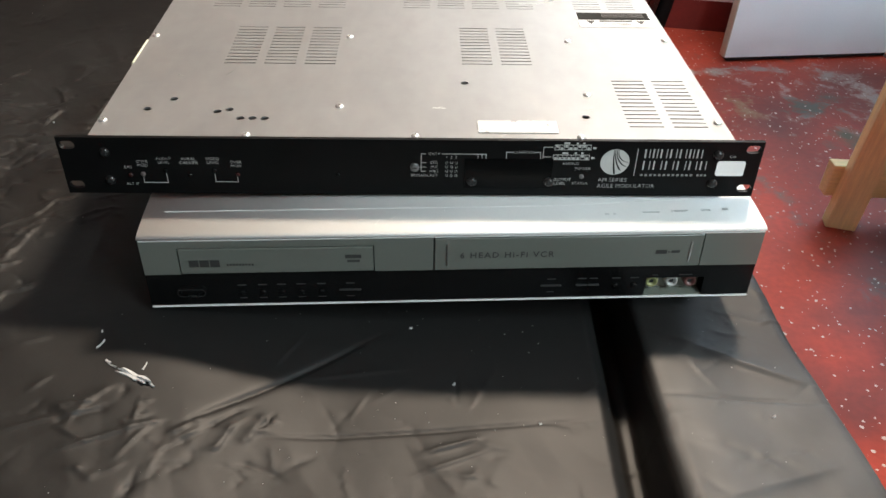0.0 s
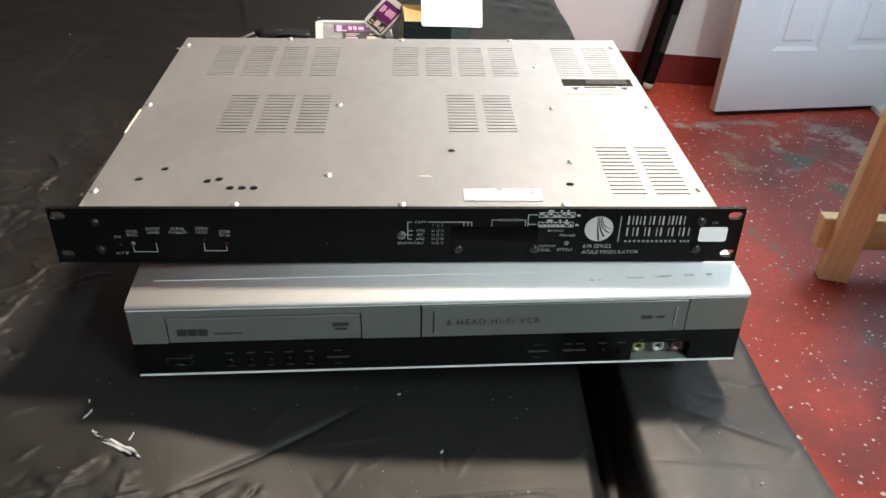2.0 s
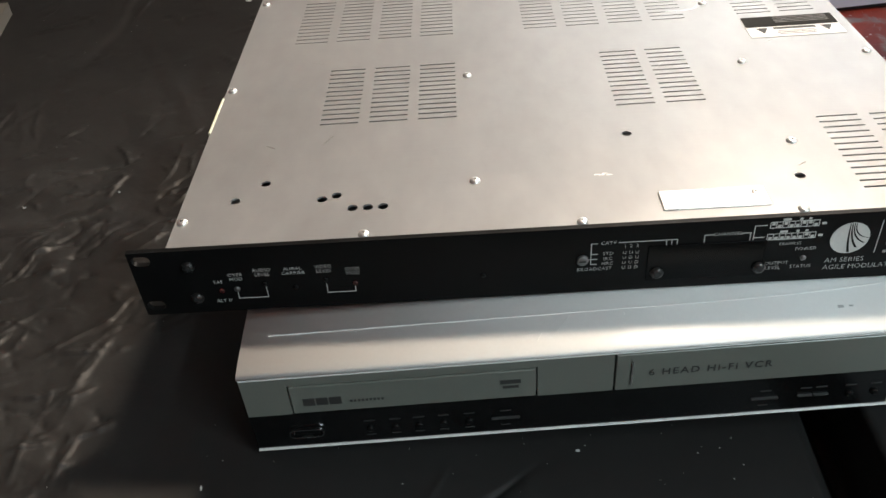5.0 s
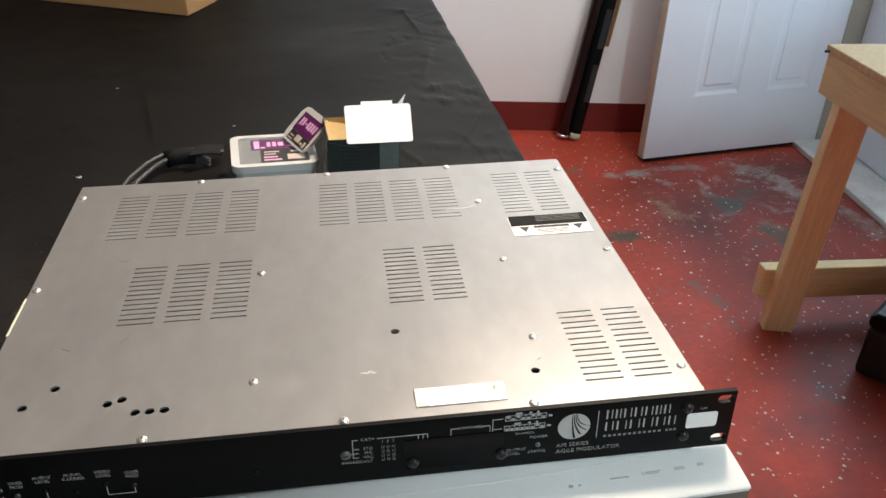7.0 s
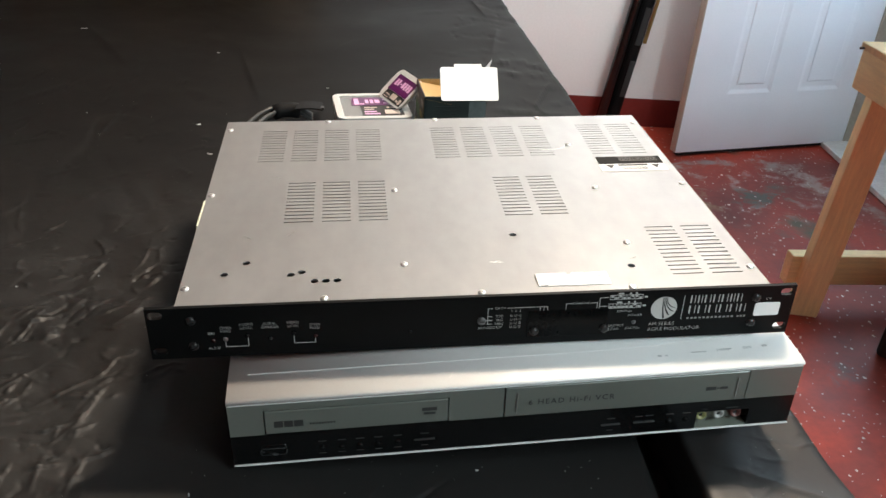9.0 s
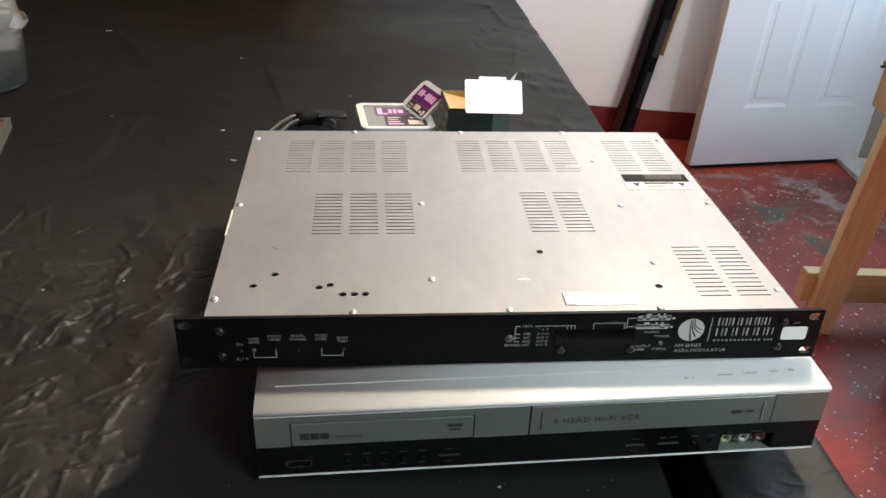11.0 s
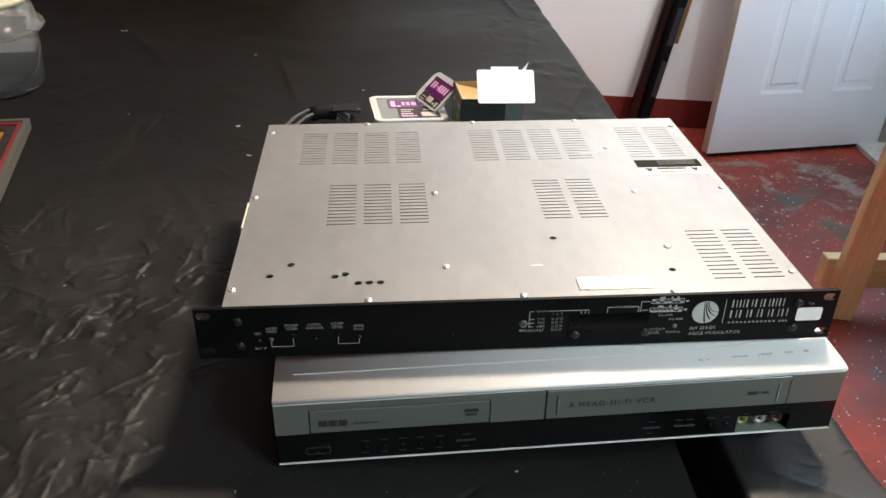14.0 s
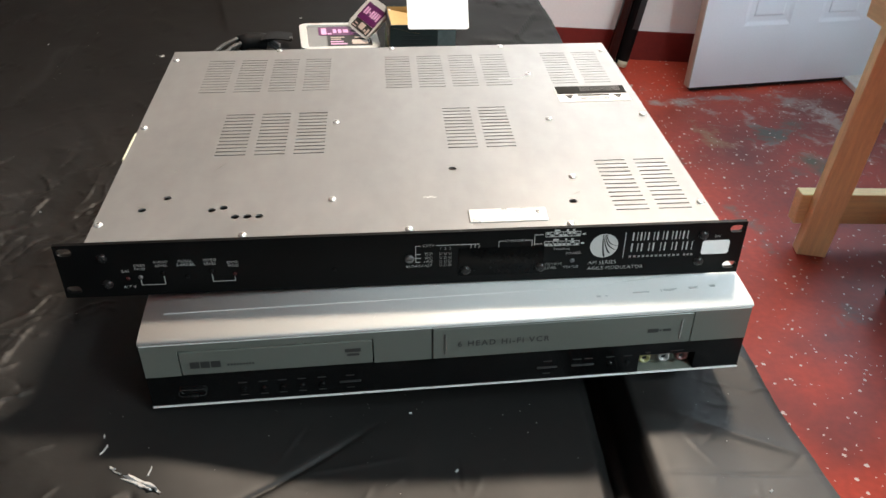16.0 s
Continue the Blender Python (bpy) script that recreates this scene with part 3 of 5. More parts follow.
def fold(ax, ay, bx, by, height=0.002, half=0.0028):
    FOLDS.append((ax, ay, bx, by, height, half, 0.0, 1.0))


# the long pinched groove before the player and the fine folds that run out of it
fold(-0.150, -0.145, -0.018, -0.036, -0.0042, 0.0034)
fold(-0.094, -0.083, -0.073, -0.039, 0.0012)
fold(-0.081, -0.089, 0.006, -0.071, 0.0012)
fold(-0.123, -0.144, 0.145, -0.113, -0.0020, 0.0022)
fold(-0.025, -0.106, 0.006, -0.083, 0.0009)
fold(-0.039, -0.123, -0.024, -0.092, 0.0008)
fold(0.034, -0.072, 0.034, -0.104, -0.0022, 0.0014)
fold(0.007, -0.148, 0.052, -0.132, 0.0028, 0.004)
fold(0.000, -0.166, 0.060, -0.140, 0.0016, 0.003)
# crumples running in from the near left
fold(-0.262, -0.081, -0.241, -0.072)
fold(-0.224, -0.136, -0.194, -0.128, 0.0024)
fold(-0.250, -0.158, -0.212, -0.141, 0.0024)
fold(-0.215, -0.172, -0.149, -0.136, 0.0026)
fold(-0.175, -0.172, -0.157, -0.138, 0.0022)
fold(-0.158, -0.168, -0.119, -0.134, 0.0016)
fold(-0.147, -0.153, -0.127, -0.141, 0.0012)
fold(-0.242, -0.124, -0.229, -0.107)
fold(-0.191, -0.162, -0.220, -0.148)
fold(-0.397, 0.017, -0.347, 0.090, 0.0016, 0.0034)
fold(-0.313, -0.017, -0.290, 0.066, 0.0018, 0.0034)
fold(-0.346, 0.030, -0.296, 0.071, 0.0022)
fold(-0.378, 0.180, -0.342, 0.195, 0.0022)
fold(-0.418, 0.159, -0.369, 0.167, 0.0018)
fold(-0.322, -0.062, -0.322, -0.018, 0.0024)
fold(-0.297, -0.065, -0.289, -0.016, 0.0024)
fold(-0.348, -0.095, -0.343, -0.040, 0.0024)
fold(-0.374, -0.045, -0.371, 0.004, 0.0024)
fold(-0.487, 0.281, -0.475, 0.364, 0.0022)
fold(-0.407, 0.353, -0.363, 0.400, 0.0018)
# over the near right-hand board
fold(0.163, -0.113, 0.290, -0.116, -0.0022, 0.0022)
fold(0.185, -0.056, 0.292, -0.108, 0.0040, 0.011)
fold(0.180, -0.200, 0.270, -0.170, 0.0026, 0.010)
# soft rises towards the back
fold(-0.569, 0.634, -0.475, 0.747, 0.0022, 0.008)
fold(-0.525, 0.509, -0.472, 0.535, 0.0020, 0.006)
fold(-0.573, 1.048, -0.405, 0.754, 0.0040, 0.020)
fold(-0.275, 0.900, -0.219, 0.655, 0.0028, 0.012)
fold(-0.416, 0.529, -0.409, 0.631, 0.0020, 0.008)
fold(0.160, 0.620, 0.240, 0.800, 0.0050, 0.010)
fold(0.100, 0.560, 0.220, 0.600, 0.0060, 0.010)
fold(0.150, 0.900, 0.190, 1.080, 0.0040, 0.016)
fold(0.175, 1.120, 0.150, 1.300, 0.0040, 0.018)

# long broken creases that bend and branch where the sheet is crumpled: x, y range, heading and its spread, count, height
crease = random.Random(12)
CREASES = []


def wander(x, y, heading, steps, reach, height, half):
    """A crease that bends from step to step, highest in its middle."""
    for k in range(steps):
        ln = reach * crease.uniform(0.6, 1.4)
        nx, ny = x + ln * math.cos(heading), y + ln * math.sin(heading)
        CREASES.append((x, y, nx, ny, height, half, k / steps, (k + 1) / steps))
        if steps > 2 and crease.random() < 0.22:
            wander(nx, ny, heading + radians(crease.choice((-1, 1)) * crease.uniform(35, 80)), 2, reach * 0.7, height * 0.7, half)
        x, y, heading = nx, ny, heading + radians(crease.gauss(0, 16))


for x0, x1, y0, y1, heading, spread, count, top in ((-0.62, -0.26, -0.26, 0.30, 42, 34, 300, 0.0022), (-0.60, -0.30, -0.10, 0.34, 8, 14, 50, 0.0018), (-0.26, -0.10, -0.26, -0.14, 40, 26, 40, 0.0018), (-0.62, -0.28, 0.28, 0.75, 25, 40, 46, 0.0014), (0.165, 0.285, -0.25, 0.02, -18, 40, 26, 0.0008), (-0.10, 0.13, -0.24, -0.06, 22, 36, 26, 0.0007), (0.02, 0.24, 0.58, 1.35, -14, 24, 46, 0.0020)):
    for k in range(count):
        wander(crease.uniform(x0, x1), crease.uniform(y0, y1), radians(crease.gauss(heading, spread)), crease.choice((2, 3, 3, 4, 5)), crease.uniform(0.005, 0.017) * (2.0 if y0 > 0.5 else 1.0), crease.uniform(0.35, 1.0) * top * crease.choice((1, 1, -1)), crease.uniform(0.0020, 0.0042) * (2.2 if y0 > 0.5 else 1.0))
# flat facets between the creases
FACET = random.Random(5)
LATTICE = collections.defaultdict(lambda: FACET.uniform(-1, 1))
for i in range(-40, 60):
    for j in range(-40, 60):
        LATTICE[i, j]


def facets(x, y, cell):
    """Height of a sheet folded into flat triangles of about that size."""
    u, v = (0.82 * x + 0.57 * y) / cell, (0.82 * y - 0.57 * x) / cell * 0.7
    u, v = u + 0.35 * noise.noise((u * 0.6, v * 0.6, 2.0)), v + 0.35 * noise.noise((u * 0.6, v * 0.6, 9.0))
    i, j = math.floor(u), math.floor(v)
    f, g = u - i, v - j
    if f + g < 1:
        return LATTICE[i, j] * (1 - f - g) + LATTICE[i + 1, j] * f + LATTICE[i, j + 1] * g
    return LATTICE[i + 1, j + 1] * (f + g - 1) + LATTICE[i, j + 1] * (1 - f) + LATTICE[i + 1, j] * (1 - g)


CELL = 0.04
NEAR = collections.defaultdict(list)
for line in FOLDS + CREASES:
    reach = 3 * line[5]
    for i in range(math.floor((min(line[0], line[2]) - reach) / CELL), math.floor((max(line[0], line[2]) + reach) / CELL) + 1):
        for j in range(math.floor((min(line[1], line[3]) - reach) / CELL), math.floor((max(line[1], line[3]) + reach) / CELL) + 1):
            NEAR[i, j].append(line)


def sheet_height(x, y):
    z = TZ + 0.021 * y
    # the sheet sags over a lower board before the step at the right-hand board
    step = 0.157 + 0.02 * (y + 0.1)
    front = 1 - ease((y - 0.02) / 0.10)
    sag = ease((x + 0.20) / 0.16) * (1 - ease((x - step) / 0.008)) * front
    z -= 0.020 * sag
    z -= 0.016 * ease((x - step + 0.024) / 0.018) * (1 - ease((x - step) / 0.008)) * front
    z += 0.004 * ease((x - step - 0.002) / 0.010) * (1 - ease((x - step - 0.03) / 0.05)) * front
    z += 0.03 * max(0.0, -0.03 - y) * ease((x - step) / 0.02)
    rough = max(ease((-0.20 - x) / 0.12), ease((-0.10 - y) / 0.06) * 0.6) * (1 - 0.75 * ease((y - 0.20) / 0.3))
    if rough > 0.01:
        z += rough * (0.0030 * facets(x, y, 0.05) + 0.0013 * facets(y + 0.3, x, 0.022))
    z += 0.0020 * noise.noise((x * 5, y * 5, 1.0)) + 0.0009 * noise.noise((x * 14, y * 14, 4.0))
    for ax, ay, bx, by, h, w, s0, s1 in NEAR.get((math.floor(x / CELL), math.floor(y / CELL)), ()):
        dx, dy = bx - ax, by - ay
        ln = math.hypot(dx, dy)
        s = max(0, min(1, ((x - ax) * dx + (y - ay) * dy) / ln ** 2))
        d = math.hypot(x - ax - s * dx, y - ay - s * dy)
        if d < 3 * w:
            # each fold leans: long on its far side, steep on the near one
            lean = 0.55 if h < 0 else 0.9 if ((x - ax) * dy - (y - ay) * dx) * (1 if dx > 0 else -1) < 0 else 0.25
            z += 0.75 * h * math.exp(-d / (lean * w)) * math.sin(math.pi * min(0.98, max(0.02, s0 + (s1 - s0) * s)))
    return z


def table_sheet():
    bm = bmesh.new()
    ys = [-0.62 + i * 0.02 for i in range(18)] + [-0.26 + i * 0.0015 for i in range(380)] + [0.31 + i * 0.0045 for i in range(60)] + [0.58 + i * 0.009 for i in range(80)] + [1.30 + i * 0.022 for i in range(31)]
    ins = [-1.50 + i * 0.03 for i in range(31)] + [-0.57 + i * 0.0015 for i in range(480)]
    rows = []
    for y in ys:
        edge = sheet_edge(y) + 0.002 * noise.noise((0, y * 9, 7))
        row = [(x, y, sheet_height(x, y)) for x in ins]
        top = sheet_height(edge - 0.012, y)
        for k in range(72):
            x = 0.15 + (edge - 0.162) * k / 71
            row.append((x, y, sheet_height(x, y)))
        for k in range(1, 7):
            a = radians(15 * k)
            row.append((edge - 0.012 + 0.012 * math.sin(a), y, top - 0.012 + 0.012 * math.cos(a)))
        for k in range(1, 9):
            row.append((edge + 0.006 * noise.noise((k * 0.4, y * 8, 3)) * min(1, k / 2), y, top - 0.012 - 0.05 * k))
        rows.append([bm.verts.new(p) for p in row])
    for a, b in zip(rows, rows[1:]):
        for i in range(len(a) - 1):
            bm.faces.new((a[i], a[i + 1], b[i + 1], b[i]))
    return bm


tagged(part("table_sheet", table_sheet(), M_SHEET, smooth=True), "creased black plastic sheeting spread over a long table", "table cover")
table = thing("work_table", pose(0, 0, 0), "long table hidden under black plastic sheeting", "table")
TILT = pose(0, 0, 0, math.degrees(math.atan(0.021)), 0, 0)
part("tabletop", box(-1.5, 0.215, -0.60, 1.90, TZ - 0.115, TZ - 0.075), M_PINE, table, at=TILT)
for x in (-1.4, 0.12):
    for y in (-0.5, 1.75):
        part("leg", box(x, x + 0.07, y, y + 0.07, 0.0, TZ - 0.11 + 0.021 * y), M_PINE, table)

# ---------------------------------------------------------------- the rack unit on top
UNIT = LEVEL @ Matrix.Translation((0, 0, 0.908))
unit = thing("rack_modulator", UNIT, "aluminium rack-mount modulator with a black front panel", "electronic device")
FACE = Matrix.Rotation(radians(90), 4, "X")  # lays x, y print onto an upright front


def slot_holes():
    out = []
    w = 0.0246
    for x0, cols, y0 in ((-0.1838, 4, 0.2478), (-0.0115, 4, 0.2490), (0.1460, 2, 0.2500), (-0.1515, 3, 0.1250), (0.0375, 2, 0.1270), (0.1520, 2, 0.0240)):
        for c in range(cols):
            for r in range(13):
                out.append((x0 + c * 0.0316 + w / 2, y0 + r * 0.00617, w / 2, 0.00056 if y0 > 0.2 else 0.00074, 0.0, 0.0))
    return out


ROUND = [(-0.176, 0.061), (-0.191, 0.045), (-0.141, 0.042), (-0.133, 0.045), (-0.123, 0.032), (-0.1145, 0.032), (-0.106, 0.032), (0.038, 0.092), (0.123, 0.038)]
plate = outline_plate(slot_holes() + [(x, y, 0.0029, 0.0029, 0.0029, 0.0006) for x, y in ROUND], -0.2212, 0.2222, 0.0036, 0.3495, 0.0012)
for v in plate.verts:
    if v.co.x > 0.214:
        v.co.x -= 0.0062 * v.co.y / 0.35
    elif v.co.x < -0.2205:
        v.co.x -= 0.0020 * v.co.y / 0.35
part("top_plate", plate, M_ALU, unit, "bare aluminium lid with rows of vent slots", at=pose(0, 0, 0.0425))
shell = bmesh.new()
for spec in ((-0.2208, -0.2196, 0.0036, 0.349, 0.003, 0.0413), (0.2206, 0.2218, 0.0036, 0.349, 0.003, 0.0413), (-0.2196, 0.2206, 0.3478, 0.349, 0.003, 0.0413)):
    box(*spec, bm=shell)
for v in shell.verts:
    v.co.x -= (0.0064 if v.co.x > 0 else 0.0018) * v.co.y / 0.35
part("chassis", shell, M_ALU, unit)
part("chassis_floor", box(-0.2196, 0.2130, 0.0036, 0.3478, 0.003, 0.0042), M_ALU, unit)
part("circuit_board", box(-0.20, 0.20, 0.03, 0.33, 0.008, 0.010), M_DULLSTEEL, unit)

panel_holes = [(sx * 0.2345, z, 0.0052, 0.0031, 0.0031, 0.0008) for sx in (-1, 1) for z in (0.0068, 0.0382)]
fp = outline_plate(panel_holes, -0.2413, 0.2413, 0.0, 0.0440, 0.0032)
panel = part("front_panel", fp, M_BLACKPANEL, unit, "black anodised front panel with white print", at=FACE)


def screw_mesh(r, h):
    bm = turned([(r, 0.0), (r, h * 0.35), (r * 0.8, h * 0.8), (r * 0.45, h), (0.0001, h)], 12, False)
    return mesh_of("screw", bm, M_STEEL, True)


def recess_cross(r, z):
    bm = bmesh.new()
    box(-r, r, -r * 0.22, r * 0.22, z, z + 0.0001, bm=bm)
    box(-r * 0.22, r * 0.22, -r, r, z, z + 0.00012, bm=bm)
    return mesh_of("drive_slot", bm, M_DARK)


LID_SCREW, LID_SLOT = screw_mesh(0.0030, 0.0017), recess_cross(0.0010, 0.0017)
PANEL_SCREW, PANEL_SLOT = screw_mesh(0.0036, 0.0024), recess_cross(0.0018, 0.0024)


def screw(parent, m, data, slot, label="", mt=None):
    ob = new("screw", data)
    ob.parent, ob.matrix_basis = parent, m
    s = new("drive_slot", slot)
    s.parent = ob
    if label:
        ob["label"] = label
    return ob


for i, (x, y) in enumerate(((-0.2178, 0.327), (-0.2178, 0.178), (-0.2172, 0.027), (-0.118, 0.3455), (-0.004, 0.3455), (0.108, 0.3455), (0.2105, 0.327), (0.126, 0.272), (0.129, 0.174), (-0.0555, 0.179), (0.1295, 0.073), (0.095, 0.0240), (0.115, 0.0075), (0.2165, 0.030), (0.2130, 0.178), (-0.115, 0.0075), (-0.0545, 0.051), (0.0005, 0.0075))):
    screw(unit, pose(x, y, 0.0425, 0, 0, 37 * i), LID_SCREW, LID_SLOT)
BLACK_SCREW = PANEL_SCREW.copy()
BLACK_SCREW.materials.clear()
BLACK_SCREW.materials.append(material("blackened_screw_steel", (0.030, 0.029, 0.028), 0.28, 0.6, 0.1, 200, 900, 0))
for i, (x, z) in enumerate(((-0.2103, 0.0330), (-0.2105, 0.0110), (0.2103, 0.0340), (0.2105, 0.0110))):
    screw(panel, pose(x, z, 0.0, 0, 0, 25 * i), BLACK_SCREW, PANEL_SLOT, "black panel screw")

# the warning sticker, blank metal strip and tape on the lid
sticker = part("warning_sticker", outline_plate([], 0.1452, 0.2110, 0.2075, 0.2405, 0.0002), M_LABELW, unit, "white sticker with a grey upper field", at=pose(0, 0, 0.0429))
M_STICKGREY = material("grey_sticker_field", (0.014, 0.013, 0.012), 0.7, 0, 0.7, 220, 900, 0, spec=0.1)
part("printed_field", bars([(0.1457, 0.2105, 0.2236, 0.2401)], 0, 0.0003), M_STICKGREY, sticker)
for cx in (0.1560, 0.2010):
    tri = bmesh.new()
    vs = [tri.verts.new((cx + dx, 0.2170 + dy, z)) for z in (0.0001, 0.0003) for dx, dy in ((-0.0042, 0.0042), (0.0042, 0.0042), (0, -0.0040))]
    tri.faces.new(vs[3:])
    for k in range(3):
        tri.faces.new((vs[k], vs[(k + 1) % 3], vs[3 + (k + 1) % 3], vs[3 + k]))
    part("warning_sign", tri, M_GREYPRINT, sticker)
part("fine_print", bars([(0.1640, 0.1935, 0.2188, 0.2222), (0.1660, 0.1915, 0.2155, 0.2163), (0.1650, 0.1925, 0.2132, 0.2140), (0.1660, 0.1915, 0.2109, 0.2117)]), M_GREYPRINT, sticker)
part("fine_print", bars([(0.168, 0.206, 0.2392 - 0.0024 * k, 0.2398 - 0.0024 * k) for k in range(5)], 0.0003, 0.0004), material("grey_sticker_print", (0.16, 0.155, 0.15), 0.6, 0, 0.3, 300, 900, 0), sticker)
# paler than the lid's aluminium: the plate's highlight is put into its colour
part("blank_plate", box(-0.0281, 0.0281, -0.0082, 0.0082, 0.0, 0.0009, bevel=0.0003, seg=1), material("highlit_blank_plate", (0.70, 0.70, 0.69), 0.30, 0.60, 0.02, 30, 300, 0), unit, "small blank aluminium plate screwed to the lid", at=pose(0.0721, 0.0210, 0.0427, 1.8, 0, 0))
part("edge_tape", box(-0.2232, -0.2216, 0.122, 0.168, 0.026, 0.0432, bevel=0.0004, seg=1), M_TAPE, unit, "yellowed tape wrapped over the lid's edge")
scr = bmesh.new()
pts = [(0.096, 0.2615), (0.108, 0.2615), (0.117, 0.2635), (0.1225, 0.268)]
for (ax, ay), (bx, by) in zip(pts, pts[1:]):
    scr.faces.new([scr.verts.new(p) for p in ((ax, ay - 0.0005, 0.04262), (bx, by - 0.0005, 0.04262), (bx, by + 0.0005, 0.04262), (ax, ay + 0.0005, 0.04262))])
part("scratch", scr, M_CHROME, unit, "bright scratch in the lid")
rub = bmesh.new()
for k, (rx, ry) in enumerate(((0.0125, 0.0498), (0.0150, 0.0492), (0.0170, 0.0506), (0.0192, 0.0490))):
    rub.faces.new([rub.verts.new(p) for p in ((rx, ry, 0.04261), (rx + 0.0034, ry + 0.0004, 0.04261), (rx + 0.0031, ry + 0.0012, 0.04261), (rx + 0.0003, ry + 0.0009, 0.04261))])
part("rub_mark", rub, M_LABELW, unit, "pale rubbed spot in the lid")
nick = random.Random(8)
for k in range(9):
    sx, sy, a, ln = nick.uniform(-0.19, 0.19), nick.uniform(0.02, 0.33), radians(nick.gauss(25, 30)), nick.uniform(0.004, 0.012)
    dx, dy = ln * math.cos(a), ln * math.sin(a)
    bm = bmesh.new()
    bm.faces.new([bm.verts.new(p) for p in ((sx, sy, 0.04260), (sx + dx, sy + dy - 0.0002, 0.04260), (sx + dx, sy + dy + 0.0002, 0.04260), (sx, sy + 0.0003, 0.04260))])
    part("scratch", bm, M_CHROME, unit)

# front panel fittings; print lies in the panel's own plane (x across, y up)
PZ = 0.00015
part("display_window", box(0.0345, 0.0960, 0.0062, 0.0300, 0.0, 0.0008, bevel=0.0003, seg=1), M_WINDOW, panel, "black acrylic display window")
for x in (0.0400, 0.0940):
    screw(panel, pose(x, 0.0118, 0.0008, 0, 0, 30), BLACK_SCREW, PANEL_SLOT, "black screw of the display window")
adj = part("channel_switch", turned([(0.0032, 0), (0.0032, 0.0012), (0.0026, 0.0018), (0.0001, 0.0018)], 16, False), M_DULLSTEEL, panel, "small steel trimmer", True, pose(0.0, 0.0228, 0))
part("drive_slot", bars([(-0.0018, 0.0018, -0.0004, 0.0004)], 0.0018, 0.0019), M_DARK, adj)
for x, y, mt in ((-0.1960, 0.0150, M_REDLED), (-0.1873, 0.0158, M_DULLSTEEL), (-0.1225, 0.0157, M_REDLED), (0.1170, 0.0160, M_DULLSTEEL), (-0.1380, 0.0190, M_BLACKPLASTIC), (-0.1550, 0.0150, M_BLACKPLASTIC), (-0.1715, 0.0185, M_BLACKPLASTIC), (-0.0530, 0.0160, M_BLACKPLASTIC)):
    part("indicator" if mt in (M_REDLED, M_DULLSTEEL) else "trimmer_hole", turned([(0.0017, 0), (0.0017, 0.0005), (0.0011, 0.0010), (0.0001, 0.0012)], 12, False), mt, panel, smooth=True, at=pose(x, y, 0))
ch = rounded_plate(0.2110, 0.2310, 0.0172, 0.0290, 0.0004, 0.0018)
part("channel_label", ch, M_LABELW, panel, "blank white channel label", at=pose(0, 0, 0.0004))


def print_on(words, size, x, y, align="CENTER", spacing=1.05):
    text("lettering", words, size, M_INK, panel, pose(x, y, PZ), spacing, align)


S1 = 0.0031
for words, x, y in (("EAS", -0.1968, 0.0212), ("ALT IF", -0.1960, 0.0078), ("OVER", -0.1866, 0.0256), ("MOD", -0.1866, 0.0226), ("AUDIO", -0.1718, 0.0280), ("LEVEL", -0.1718, 0.0249), ("AURAL", -0.1550, 0.0280), ("CARRIER", -0.1550, 0.0249), ("VIDEO", -0.1384, 0.0282), ("LEVEL", -0.1384, 0.0251), ("OVER", -0.1228, 0.0256), ("MOD", -0.1228, 0.0226), ("CATV", 0.0135, 0.0333), ("STD", 0.0135, 0.0262), ("IRC", 0.0135, 0.0228), ("HRC", 0.0135, 0.0194), ("BROADCAST", 0.0066, 0.0160), ("CHANNEL", 0.0752, 0.0350), ("POWER", 0.1172, 0.0222), ("OUTPUT", 0.1035, 0.0132), ("LEVEL", 0.1020, 0.0100), ("STATUS", 0.1165, 0.0102), ("EXAMPLES", 0.1085, 0.0262), ("CH", 0.2208, 0.0325), ("1", 0.0222, 0.0306), ("2", 0.0254, 0.0306), ("3", 0.0286, 0.0306)):
    print_on(words, S1 if words not in ("EXAMPLES",) else 0.0024, x, y)
for r in range(4):
    for c in range(3):
        print_on("UUU UDU UUD UDD".split()[r][c], 0.0030, 0.0222 + 0.0033 * c, 0.0262 - 0.0034 * r)
print_on("AM SERIES", 0.0044, 0.1288, 0.0131, "LEFT")
print_on("AGILE MODULATOR", 0.0044, 0.1288, 0.0082, "LEFT", 1.02)
T = 0.00045


def lines(*pts):
    return [(min(a[0], b[0]) - T / 2, max(a[0], b[0]) + T / 2, min(a[1], b[1]) - T / 2, max(a[1], b[1]) + T / 2) for a, b in zip(pts, pts[1:])]


for pts in (((-0.1875, 0.0130), (-0.1875, 0.0090), (-0.1713, 0.0090), (-0.1713, 0.0160)), ((-0.1382, 0.0160), (-0.1382, 0.0098), (-0.1228, 0.0098), (-0.1228, 0.0132)),
            ((0.0075, 0.0333), (0.0045, 0.0333), (0.0045, 0.0194), (0.0075, 0.0194)), ((0.0045, 0.0262), (0.0078, 0.0262)), ((0.0030, 0.0228), (0.0078, 0.0228)),
            ((0.0190, 0.0333), (0.0492, 0.0333), (0.0492, 0.0302)), ((0.0464, 0.0333), (0.0464, 0.0302)), ((0.0436, 0.0333), (0.0436, 0.0302)),
            ((0.0680, 0.0350), (0.0632, 0.0350), (0.0632, 0.0302)), ((0.0822, 0.0350), (0.0868, 0.0350), (0.0868, 0.0302)), ((0.0885, 0.0302), (0.0885, 0.0392), (0.0945, 0.0392)), ((0.0885, 0.0315), (0.0940, 0.0315)),
            ((0.1538, 0.0172), (0.1538, 0.0382))):
    part("printed_line", bars(lines(*pts), 0.0001, 0.00022), M_INK, panel)
